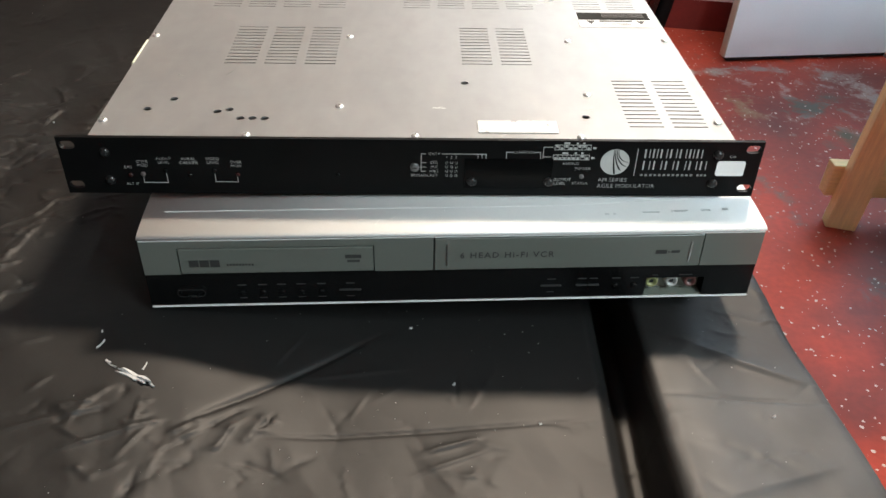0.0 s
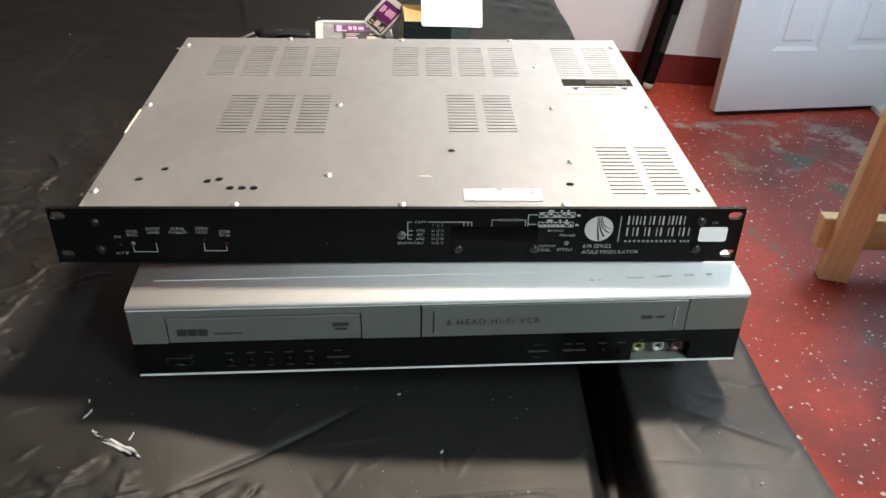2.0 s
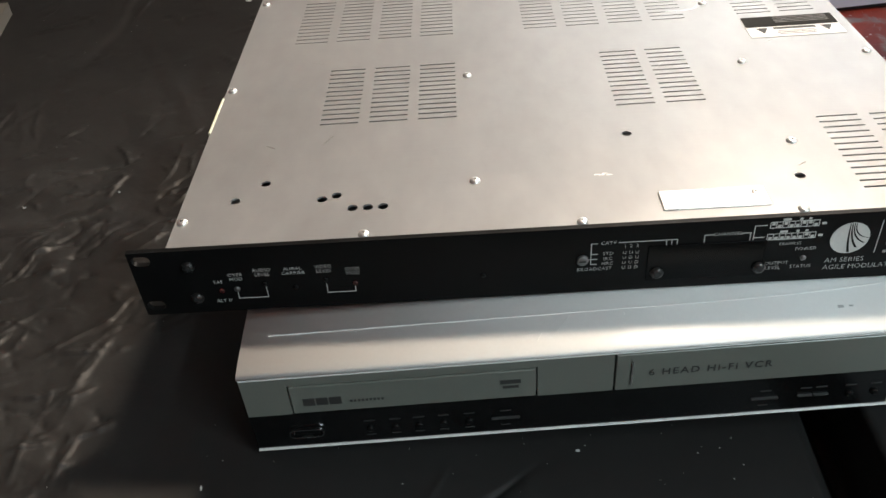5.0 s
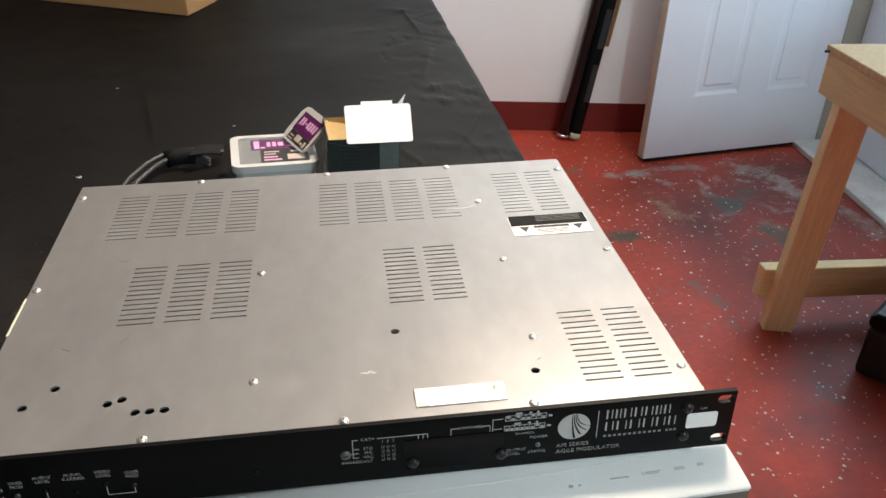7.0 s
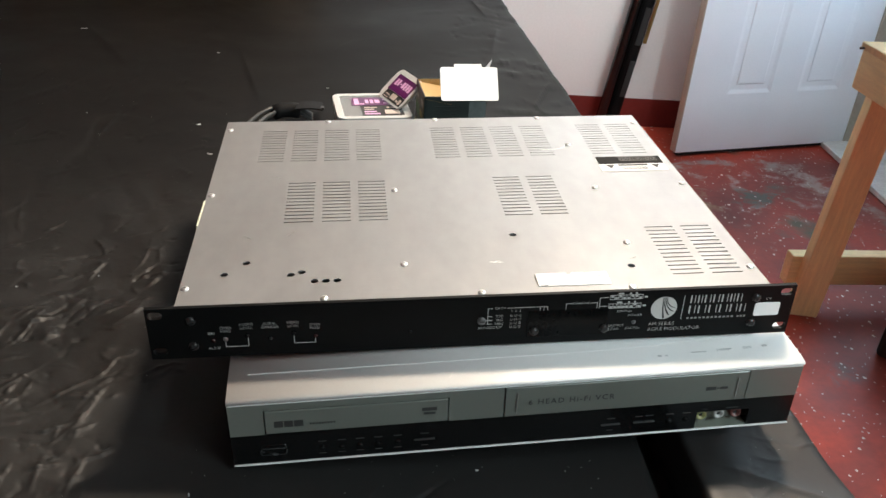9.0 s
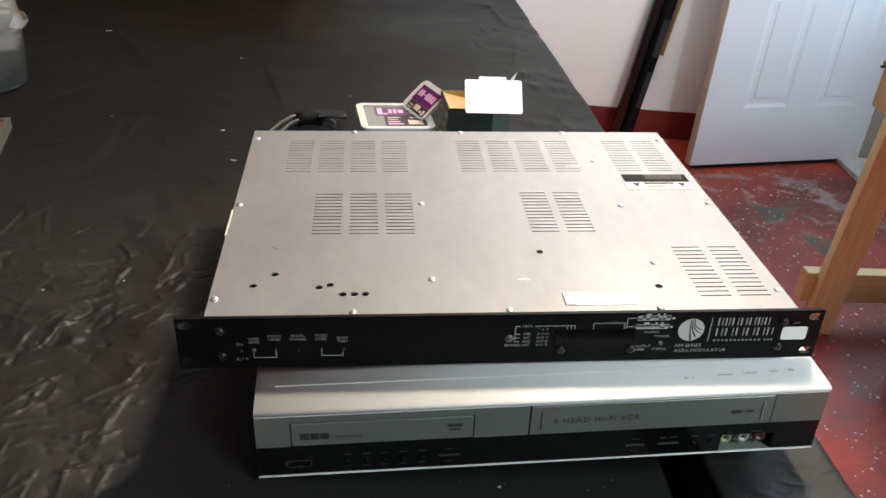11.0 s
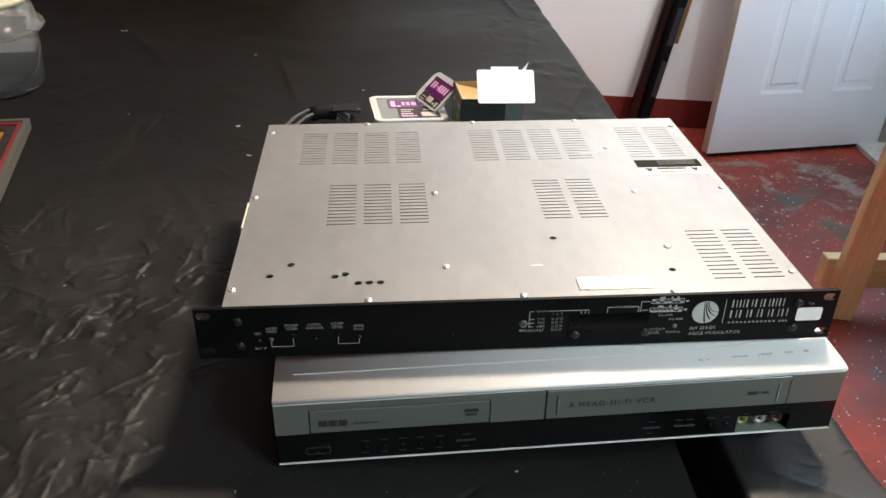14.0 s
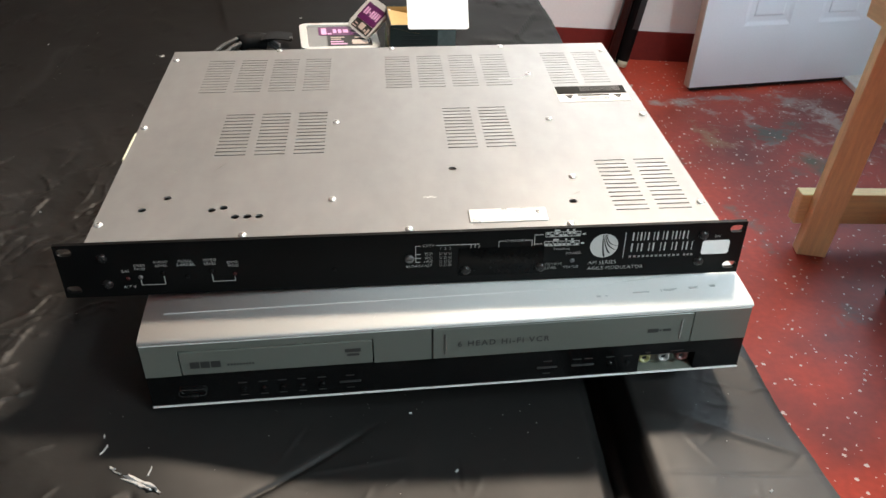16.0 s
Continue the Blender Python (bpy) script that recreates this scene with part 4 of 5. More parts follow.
for x0, y0, seed in ((0.0962, 0.0370, 3), (0.0957, 0.0292, 5)):
    rnd = random.Random(seed)
    spec = [(x0, x0 + 0.0248, y0, y0 + 0.0004), (x0, x0 + 0.0248, y0 + 0.0038, y0 + 0.0042)]
    for k in range(9):
        spec.append((x0 + 0.0031 * k - 0.0002, x0 + 0.0031 * k + 0.0002, y0, y0 + 0.0042))
    for k in range(8):
        lo = y0 + (0.0020 if rnd.random() < 0.45 else 0.0004)
        spec.append((x0 + 0.0031 * k + 0.0007, x0 + 0.0031 * k + 0.0024, lo, lo + 0.0017))
    part("switch_diagram", bars(spec, 0.0001, 0.00022), M_INK, panel)
    part("fine_print", bars([(x0 + 0.006, x0 + 0.010, y0 + 0.0046, y0 + 0.0060), (x0 + 0.0145, x0 + 0.0160, y0 + 0.0046, y0 + 0.0060), (x0 + 0.019, x0 + 0.0205, y0 + 0.0046, y0 + 0.0060), (x0 + 0.0262, x0 + 0.0285, y0 + 0.0010, y0 + 0.0024)], 0.0001, 0.00022), M_INK, panel)
# maker's mark: a pale disc crossed by dark swooping stripes, beside rows of plain letter-sized outlines
disc = turned([(0.0101, 0.0), (0.0101, 0.00022)], 40)
mark = part("round_mark", disc, M_INK, panel, at=pose(0.1390, 0.0277, 0.0))
for k in range(4):
    bm = bmesh.new()
    prev = None
    for j in range(11):
        s = j / 10
        x = -0.0015 + 0.0010 * k + (0.0022 + 0.0026 * k) * s ** 2
        y = 0.0098 - 0.0192 * s + 0.0030 * k * s * s
        w = 0.00022 + 0.00050 * s
        if x * x + y * y > 0.0100 ** 2:
            f = 0.0100 / math.hypot(x, y)
            x, y = x * f, y * f
        cur = [bm.verts.new((x - w, y, 0.0003)), bm.verts.new((x + w, y, 0.0003))]
        if prev:
            bm.faces.new((prev[0], prev[1], cur[1], cur[0]))
        prev = cur
    part("dark_stripe", bm, M_BLACKPANEL, mark)


def letter_bars(x0, x1, y0, y1, widths, t):
    """A row of plain upright bars, a thick and a thin one for each letter of the maker's name."""
    total = sum(widths) + 0.26 * (len(widths) - 1)
    u, x, spec = (x1 - x0) / total, x0, []
    for w in widths:
        a, b = x, x + w * u
        spec += [(a + t * 0.5, a + t * 1.9, y0, y1), (b - t * 1.3, b - t * 0.5, y0, y1)]
        x = b + 0.26 * u
    return bars(spec, 0.0001, 0.00022)


part("maker_name_bar", letter_bars(0.1585, 0.1995, 0.0312, 0.0382, (1, 0.9, 1.2, 1.2, 1.2, 0.9, 1), 0.00072), M_INK, panel)
part("maker_name_bar", letter_bars(0.1585, 0.2040, 0.0218, 0.0288, (1, 1.2, 1.2, 1.2, 1.1, 0.9), 0.00072), M_INK, panel)
part("maker_name_bar", bars([(0.1582 + 0.0032 * k, 0.1600 + 0.0032 * k, 0.0166, 0.0183) for k in range(12)] + [(0.1982 + 0.0026 * k, 0.1998 + 0.0026 * k, 0.0166, 0.0183) for k in range(3)], 0.0001, 0.0002), material("dim_screen_print", (0.20, 0.20, 0.19), 0.6, 0, 0.1, 200, 900, 0), panel)
for x in (-0.19, 0.19):
    for y in (0.03, 0.19):
        part("foot", turned([(0.006, -0.0022), (0.006, 0.003)], 12), M_RUBBER, unit, at=pose(x, y, 0))

# ---------------------------------------------------------------- the disc and tape player
DECK = LEVEL @ Matrix.Translation((-0.1844, -0.0457, 0.8418)) @ Matrix.Rotation(radians(1.956), 4, "Z")
W = 0.4286
deck = thing("dvd_vcr_player", DECK, "silver and black combined disc and tape player under the rack unit", "video player")


def extruded(profile, x0, x1, seg=1):
    """A closed (y, z) profile drawn out along x."""
    bm = bmesh.new()
    rings = [[bm.verts.new((x0 + (x1 - x0) * k / seg, y, z)) for y, z in profile] for k in range(seg + 1)]
    for a, b in zip(rings, rings[1:]):
        for i in range(len(profile)):
            bm.faces.new((a[i], a[(i + 1) % len(profile)], b[(i + 1) % len(profile)], b[i]))
    bm.faces.new(rings[0])
    bm.faces.new(rings[-1])
    return bm


part("case", box(0.004, W - 0.004, 0.052, 0.265, 0.002, 0.0618, bevel=0.0012), M_CASE, deck, "grey painted steel case")
cap = [(0.0014, 0.0576), (0.0, 0.0580), (-0.0010, 0.0587), (-0.0015, 0.0596), (-0.0012, 0.0605), (-0.0002, 0.0612), (0.0016, 0.0617), (0.0045, 0.0621), (0.010, 0.0625), (0.019, 0.0630), (0.0285, 0.0633), (0.040, 0.0635), (0.052, 0.0636), (0.052, 0.0576)]
top = extruded(cap, 0.0, W)
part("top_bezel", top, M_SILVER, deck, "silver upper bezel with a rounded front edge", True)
for pl in deck.children[-1].data.polygons:
    pl.use_smooth = len(pl.vertices) == 4 and abs(pl.normal.x) < 0.5
# a thin raised line along the bezel that sweeps back towards its end, and a bright lip under the nose
sweep = bmesh.new()
last = None
for k in range(41):
    x = 0.014 + (W - 0.030) * k / 40
    y = 0.0262 + 0.0012 * (k / 40) + 0.0085 * ease((k - 22) / 18) ** 2
    row = [sweep.verts.new((x, y + dy, 0.0624 + dz)) for dy, dz in ((-0.0006, 0.0), (-0.0002, 0.00115), (0.0002, 0.00115), (0.0007, 0.0))]
    if last:
        for i in range(3):
            sweep.faces.new((last[i], last[i + 1], row[i + 1], row[i]))
    last = row
part("raised_line", sweep, M_SILVER, deck, smooth=True)
part("seam_lip", box(0.0004, W - 0.0004, -0.0007, 0.03, 0.0571, 0.0576), M_SILVER, deck, "bright lip under the upper bezel")
for x, y, ln, a in ((0.168, 0.012, 0.016, 52), (0.182, 0.0245, 0.003, -25), (0.206, 0.021, 0.0025, 85), (0.158, 0.008, 0.006, 60), (0.245, 0.014, 0.002, 20), (0.09, 0.017, 0.002, 10)):
    bm = bmesh.new()
    dx, dy = ln * math.cos(radians(a)), ln * math.sin(radians(a))
    tilt = lambda v: 0.0616 + 0.0020 * ease(v / 0.02)
    bm.faces.new([bm.verts.new(p) for p in ((x, y, tilt(y) + 0.0003), (x + 0.0005, y, tilt(y) + 0.0003), (x + dx + 0.0003, y + dy, tilt(y + dy) + 0.0003), (x + dx, y + dy, tilt(y + dy) + 0.0003))])
    part("scratch", bm, M_LABELW, deck)
# silver front, left open for the tray and the tape door
DV = (0.0243, 0.1572, 0.0296, 0.0510)
TP = (0.1977, 0.3870, 0.0290, 0.0566)
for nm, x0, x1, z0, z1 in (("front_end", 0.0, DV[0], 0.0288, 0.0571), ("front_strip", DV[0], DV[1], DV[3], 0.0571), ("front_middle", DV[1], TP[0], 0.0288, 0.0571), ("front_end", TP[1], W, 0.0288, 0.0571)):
    part(nm, box(x0, x1, 0.0, 0.05, z0, z1), M_SILVER_SHADED, deck, "silver front bezel, its shade put into the colour")
part("bezel_groove", box(0.002, W - 0.002, 0.0022, 0.05, 0.0566, 0.0571), M_DARK, deck)
part("opening_shadow_box", box(DV[0] + 0.0002, DV[1] - 0.0002, 0.003, 0.05, DV[2], DV[3] - 0.0002), M_DARK, deck)
part("opening_shadow_box", box(TP[0] + 0.0002, TP[1] - 0.0002, 0.003, 0.05, TP[2], TP[3]), M_DARK, deck)
tray = part("disc_tray", box(DV[0] + 0.0008, DV[1] - 0.0010, -0.0006, 0.006, DV[2], DV[3] - 0.0009, bevel=0.0004, seg=1), M_SILVER_SHADED, deck, "closed silver disc tray")
tape = part("tape_door", box(TP[0] + 0.0009, TP[1] - 0.0009, -0.0006, 0.006, TP[2], TP[3] - 0.0008, bevel=0.0004, seg=1), M_SILVER_SHADED, deck, "closed silver tape door")
JX0, JX1 = 0.3512, 0.3935
for nm, x0, x1, z0, z1 in (("lower_bezel", 0.0, JX0, 0.0016, 0.0288), ("lower_bezel_end", JX1, W, 0.0016, 0.0288), ("recess_head", JX0, JX1, 0.0178, 0.0288)):
    part(nm, box(x0, x1, 0.0004, 0.05, z0, z1), M_BLACKPLASTIC, deck, "glossy black lower bezel")
part("bottom_trim", box(0.0, W, -0.0008, 0.05, 0.0004, 0.0011, bevel=0.0002, seg=1), M_SILVER, deck, "bright silver trim along the lower edge")
part("jack_recess", box(JX0, JX1, 0.0100, 0.0120, 0.0016, 0.0178), M_JACKS, deck, "dull silver jack field")
part("recess_lip", box(JX0, JX1, 0.0006, 0.0100, 0.0016, 0.0022), M_JACKS, deck)
for x, mt, lab in ((0.3572, M_YELLOW, "yellow video socket"), (0.3718, M_WHITE, "white audio socket"), (0.3855, M_RED, "red audio socket")):
    jack = part("jack", turned([(0.0050, 0), (0.0050, 0.004), (0.0042, 0.006), (0.0028, 0.006), (0.0028, 0.001), (0.0001, 0.001)], 20, False), mt, deck, lab, True, pose(x, 0.0100, 0.0108, 90, 0, 0))
    part("contact", turned([(0.0016, 0.001), (0.0016, 0.0045), (0.0001, 0.0046)], 12, False), M_DARK, jack)
part("power_button_ring", ring_plate(0.0098, 0.0034, 0.0033, 0.0007, -0.0004, 0.0009), material("dark_chrome", (0.46, 0.46, 0.46), 0.25, 1.0, 0.05, 60, 300, 0), deck, "dark chrome ring of the power button", at=pose(0.0294, -0.0008, 0.0134, 90, 0, 0))
part("power_button", box(0.0220, 0.0368, -0.0006, 0.001, 0.0117, 0.0151, bevel=0.0006), M_BLACKPLASTIC, deck)
M_BTN = material("dark_grey_button", (0.020, 0.020, 0.020), 0.5, 0.0, 0.1, 60, 300, 0)
for x in (0.0644, 0.0785, 0.0917, 0.1053, 0.1195, 0.3291, 0.3425):
    part("round_button", turned([(0.0021, 0), (0.0021, 0.0010), (0.0015, 0.0015), (0.0001, 0.0016)], 14, False), M_BLACKPLASTIC, deck, smooth=True, at=pose(x, 0.0004, 0.0118, 90, 0, 0))
for x0, x1 in ((0.1317, 0.1472), (0.2748, 0.2898), (0.3003, 0.3085), (0.3090, 0.3172)):
    part("bar_button", box(x0, x1, -0.0010, 0.001, 0.0124, 0.0134, bevel=0.0004), M_BTN, deck, "dark bar button")
part("fine_print", bars([(x - 0.003, x + 0.003, 0.0180, 0.0189) for x in (0.0644, 0.0785, 0.0917, 0.1053, 0.1195, 0.1395, 0.2823, 0.3044, 0.3128, 0.3291, 0.3425)] + [(x - 0.0026, x + 0.0026, 0.0065, 0.0072) for x in (0.0644, 0.0785, 0.0917, 0.1053, 0.1195, 0.1395, 0.2823)] + [(0.355, 0.359, 0.0200, 0.0208), (0.374, 0.384, 0.0200, 0.0208)]), M_DIMPRINT, deck, at=pose(0, 0.0003, 0, 90, 0, 0))
AT = pose(0, -0.0008, 0, 90, 0, 0)
text("lettering", "6 HEAD Hi-Fi VCR", 0.0068, M_GREYPRINT, tape, AT @ pose(0.2160, 0.0413, 0), 1.24, "LEFT", weight=0.012)
part("maker_mark", bars([(0.0313, 0.0377, 0.0355, 0.0412), (0.0385, 0.0447, 0.0355, 0.0412), (0.0455, 0.0520, 0.0355, 0.0412)]), M_GREYPRINT, tray, "plain dark maker's blocks", at=AT)
part("fine_print", bars([(0.0565 + 0.0021 * k, 0.0578 + 0.0021 * k, 0.0362, 0.0378) for k in range(9)]), M_GREYPRINT, tray, at=AT)
part("disc_mark", bars([(0.1372, 0.1482, 0.0410, 0.0440), (0.1385, 0.1470, 0.0376, 0.0396)]), M_GREYPRINT, tray, at=AT)
part("tape_mark", bars([(0.3533, 0.3613, 0.0402, 0.0436), (0.3622, 0.3634, 0.0412, 0.0424), (0.3645, 0.3705, 0.0408, 0.0430)]), M_GREYPRINT, tape, at=AT)
for g in ((0.2068, 0.2076, 0.0335, 0.0515), (0.3776, 0.3784, 0.0332, 0.0506)):
    part("grip_line", bars([g], 0, 0.0006), M_CHROME, tape, at=AT)
part("fine_print", bars([(0.318, 0.321, 0.0080, 0.0100), (0.324, 0.326, 0.0085, 0.0095), (0.345, 0.357, 0.0100, 0.0112), (0.366, 0.3665, 0.0100, 0.0125), (0.368, 0.376, 0.0105, 0.0112), (0.368, 0.378, 0.0118, 0.0125), (0.387, 0.394, 0.0112, 0.0118), (0.387, 0.394, 0.0126, 0.0132), (0.403, 0.407, 0.0118, 0.0140)]), material("soft_grey_print", (0.47, 0.48, 0.475), 0.40, 0.20, 0.1, 100, 600, 0), deck, at=pose(0, 0.007, 0.0627, 2.0, 0, 0))
for x, z in ((0.03, -0.006), (W - 0.03, -0.019)):
    for y in (0.04, 0.22):
        part("foot", turned([(0.010, z), (0.011, 0.0)], 16), M_RUBBER, deck, at=pose(x, y, 0.0021))


# ---------------------------------------------------------------- small things on the sheet
def on_sheet(x, y):
    return sheet_height(x, y)


# open tub with hinged lid
def open_shell(outline, z0, z1, t):
    """A thin-walled open box over a footprint."""
    bm = bmesh.new()
    n = len(outline)
    cx, cy = sum(p[0] for p in outline) / n, sum(p[1] for p in outline) / n

    def ring(z, inset):
        return [bm.verts.new((x + (cx - x) * inset, y + (cy - y) * inset, z)) for x, y in outline]

    o0, o1, i1, i0 = ring(z0, 0.06), ring(z1, 0.0), ring(z1, t), ring(z0 + 0.002, 0.06 + t)
    for a, b in ((o0, o1), (o1, i1), (i1, i0)):
        for k in range(n):
            bm.faces.new((a[k], a[(k + 1) % n], b[(k + 1) % n], b[k]))
    bm.faces.new(o0)
    bm.faces.new(i0)
    return bm


tub = thing("plastic_tub", pose(-0.0660, 0.5560, on_sheet(-0.066, 0.556), 0, 0, 6) @ Matrix.Diagonal((1.08, 0.94, 1, 1)), "clear plastic tub with purple labels and a raised lid flap", "container")
part("tub_body", open_shell(rounded_rect(0.042, 0.045, 0.008), 0.0, 0.038, 0.05), M_FROST, tub, "frosted clear wall")
lid = rounded_plate(-0.041, 0.041, -0.044, 0.044, 0.003, 0.007)
lid_a = part("lid", lid, M_TUB, tub, at=pose(0, 0, 0.0425))
part("lid_rim", ring_plate(0.0450, 0.0480, 0.011, 0.0085, -0.007, 0.0016), M_FROST, lid_a, "frosted white rim")
part("lid_label", bars([(-0.023, 0.034, 0.004, 0.034)], 0, 0.0003), M_PURPLE, lid_a, "purple printed label")
part("lid_label", bars([(-0.014, 0.036, -0.034, 0.003)], 0, 0.0003), M_GREYPRINT, lid_a, "black printed label")
part("fine_print", bars([(-0.006, -0.002, 0.012, 0.026), (0.000, 0.004, 0.012, 0.026), (0.006, 0.012, 0.013, 0.025), (-0.020, -0.014, 0.007, 0.030), (-0.013, -0.008, 0.007, 0.012), (0.016, 0.030, 0.024, 0.028), (0.016, 0.027, 0.010, 0.014), (0.029, 0.032, 0.007, 0.020)], 0.0003, 0.0005), M_PINK, lid_a)
PALEPRINT = material("pale_label_print", (0.60, 0.50, 0.44), 0.5, 0, 0.15, 60, 400, 0)
part("fine_print", bars([(0.014, 0.032, -0.029, -0.014), (-0.010, 0.006, -0.006, -0.003), (-0.010, 0.002, -0.013, -0.010), (0.018, 0.031, -0.007, -0.003)], 0.0003, 0.0005), PALEPRINT, lid_a)
part("fine_print", bars([(-0.011, 0.008, -0.030, -0.026), (-0.011, 0.004, -0.022, -0.018)], 0.0003, 0.0005), M_PINK, lid_a)
part("contents", box(-0.034, 0.034, -0.038, 0.038, 0.003, 0.024, bevel=0.006), material("brown_mixed_contents", (0.24, 0.17, 0.10), 0.7, 0, 0.6, 60, 300, 0.6), tub)
FLAP = pose(0.020, 0.004, 0.047, 0, -46, 16)
flap = rounded_plate(0.0, 0.047, -0.033, 0.033, 0.003, 0.011)
flap_ob = part("lid_flap", flap, M_FROST, tub, "raised clear flap", at=FLAP)
part("lid_label", bars([(0.016, 0.040, -0.027, 0.024)], 0, 0.0003), M_PURPLE, flap_ob, "purple printed label")
part("fine_print", bars([(0.024 + 0.0006 * (k % 2), 0.034, -0.023 + 0.0062 * k, -0.0185 + 0.0062 * k) for k in range(7) if k != 4] + [(0.028, 0.030, 0.002, 0.006)], 0.0003, 0.0005), M_PINK, flap_ob)
part("lid_label", bars([(0.003, 0.0155, -0.028, 0.022)], 0, 0.0003), M_GREYPRINT, flap_ob)
part("fine_print", bars([(0.006, 0.014, -0.010, 0.004), (0.0045, 0.0060, 0.008, 0.020), (0.0085, 0.0100, 0.008, 0.018), (0.0045, 0.0120, -0.025, -0.020), (0.0060, 0.0090, -0.018, -0.013)], 0.0003, 0.0005), PALEPRINT, flap_ob)

# printed carton with its white flap standing up
carton = thing("open_carton", pose(0.0420, 0.5250, on_sheet(0.042, 0.525), 0, 0, 4), "small dark green carton with its white flap standing open", "box")
ch_ = 0.084
walls = bmesh.new()
for spec in ((-0.047, 0.032, -0.034, -0.0332, 0, ch_), (-0.047, 0.032, 0.0332, 0.034, 0, ch_), (-0.047, -0.0462, -0.0332, 0.0332, 0, ch_), (0.0312, 0.032, -0.0332, 0.0332, 0, ch_), (-0.0462, 0.0312, -0.0332, 0.0332, 0, 0.0008)):
    box(*spec, bm=walls)
part("carton_body", walls, M_CARTON, carton)
part("carton_lining", open_shell([(0.0308, 0.0328), (-0.0458, 0.0328), (-0.0458, -0.0328), (0.0308, -0.0328)], 0.002, ch_ - 0.0005, 0.012), M_KRAFT, carton, "plain kraft inside")
part("fine_print", bars([(-0.034, 0.005 - 0.006 * (k % 3), 0.070 - 0.005 * k, 0.0712 - 0.005 * k) for k in range(8)], 0, 0.0003), M_DIMPRINT, carton, at=pose(0, -0.0341, 0, 90, 0, 0))
part("pale_corner", bars([(0.010, 0.0316, 0.005, 0.080)], 0, 0.0002), material("teal_grey_print", (0.10, 0.12, 0.115), 0.4, 0, 0.25, 40, 200, 0), carton, at=pose(0, -0.0341, 0, 90, 0, 0))
part("picture_side", box(-0.0476, -0.0471, -0.033, 0.033, 0.002, ch_ - 0.002), material("leaf_green_picture_print", (0.10, 0.10, 0.05), 0.4, 0, 0.8, 60, 220, 0), carton, "printed picture side")
for nm, colour, spots in (("yellow_print", (0.42, 0.34, 0.06), ((-0.030, -0.012, 0.020, 0.034), (0.004, 0.020, 0.050, 0.058))), ("green_print", (0.09, 0.20, 0.04), ((-0.028, 0.000, 0.044, 0.060), (0.008, 0.028, 0.012, 0.026))), ("pale_print", (0.55, 0.50, 0.40), ((-0.010, 0.006, 0.028, 0.038), (0.014, 0.028, 0.066, 0.074), (-0.026, -0.010, 0.066, 0.071)))):
    ink = material(nm, colour, 0.4, 0, 0.35, 70, 260, 0)
    for spot in spots:
        part(nm, bars([spot], 0, 0.0002), ink, carton, at=pose(-0.0477, 0, 0, 90, 0, -90))
wf = rounded_plate(-0.0265, 0.0470, 0.0, 0.0430, 0.0012, 0.003)
white = part("front_flap", wf, M_CARTONW, carton, "blank white front flap", at=pose(0, -0.0374, ch_ - 0.0040, 54, 0, 0))
part("tuck_tab", box(-0.008, 0.027, 0.0430, 0.0470, -0.0011, -0.0001), M_CARTONW, white)
ear = bmesh.new()
pts = ((0.0, 0.0), (0.010, 0.0), (0.019, 0.030), (0.012, 0.022))
f = [ear.verts.new((x, 0.0, z)) for x, z in pts]
b_ = [ear.verts.new((x, 0.0008, z)) for x, z in pts]
ear.faces.new(f)
ear.faces.new(b_)
for k in range(4):
    ear.faces.new((f[k], f[(k + 1) % 4], b_[(k + 1) % 4], b_[k]))
part("dust_flap", ear, M_CARTONW, carton, "torn white dust flap", at=pose(0.026, 0.004, ch_ + 0.004, 0, 0, 10))
gold = outline_plate([], 0.0, 0.034, 0.0, 0.066, 0.0008)
part("side_flap", gold, M_KRAFT, carton, "kraft side flap folded inwards", at=pose(-0.046, -0.034, ch_ - 0.003, 0, 12, 0))

# cable bundle with a strap
cz = on_sheet(-0.19, 0.60)
cable = thing("cable_bundle", pose(0, 0, 0), "grey cables bound with a black hook-and-loop strap", "cable")
for k, (dx, dz) in enumerate(((0, 0.004), (0.006, 0.009), (-0.004, 0.012))):
    part("cable", tube_along([(-0.235 + dx, 0.500, cz + dz), (-0.226 + dx, 0.545, cz + dz + 0.004), (-0.212 + dx, 0.580, cz + dz + 0.006), (-0.196 + dx, 0.600, cz + dz + 0.008), (-0.180, 0.608 + dx, cz + dz + 0.007), (-0.160, 0.612, cz + dz + 0.004), (-0.146, 0.600, cz + dz)], 0.0025), M_CABLE, cable, smooth=True)
part("strap", tube_along([(-0.198, 0.600, cz + 0.013), (-0.188, 0.606, cz + 0.015), (-0.176, 0.610, cz + 0.014), (-0.164, 0.612, cz + 0.012)], 0.0105, 14), M_FABRIC, cable, "black fabric strap", True)
end = bmesh.new()
rows = []
for k in range(8):
    s = k / 7
    rows.append([end.verts.new((-0.168 + 0.036 * s, 0.590 + w + 0.020 * s, cz + 0.021 - 0.008 * s * s + t)) for w in (0, 0.028) for t in (0, 0.0015)])
for a, b in zip(rows, rows[1:]):
    for i, j in ((0, 1), (1, 3), (3, 2), (2, 0)):
        end.faces.new((a[i], a[j], b[j], b[i]))
end.faces.new(rows[0])
end.faces.new(rows[-1])
part("strap_end", end, M_FABRIC, cable)
part("strap_tip", box(-0.134, -0.130, 0.612, 0.620, cz + 0.0135, cz + 0.0165), M_CABLE, cable)

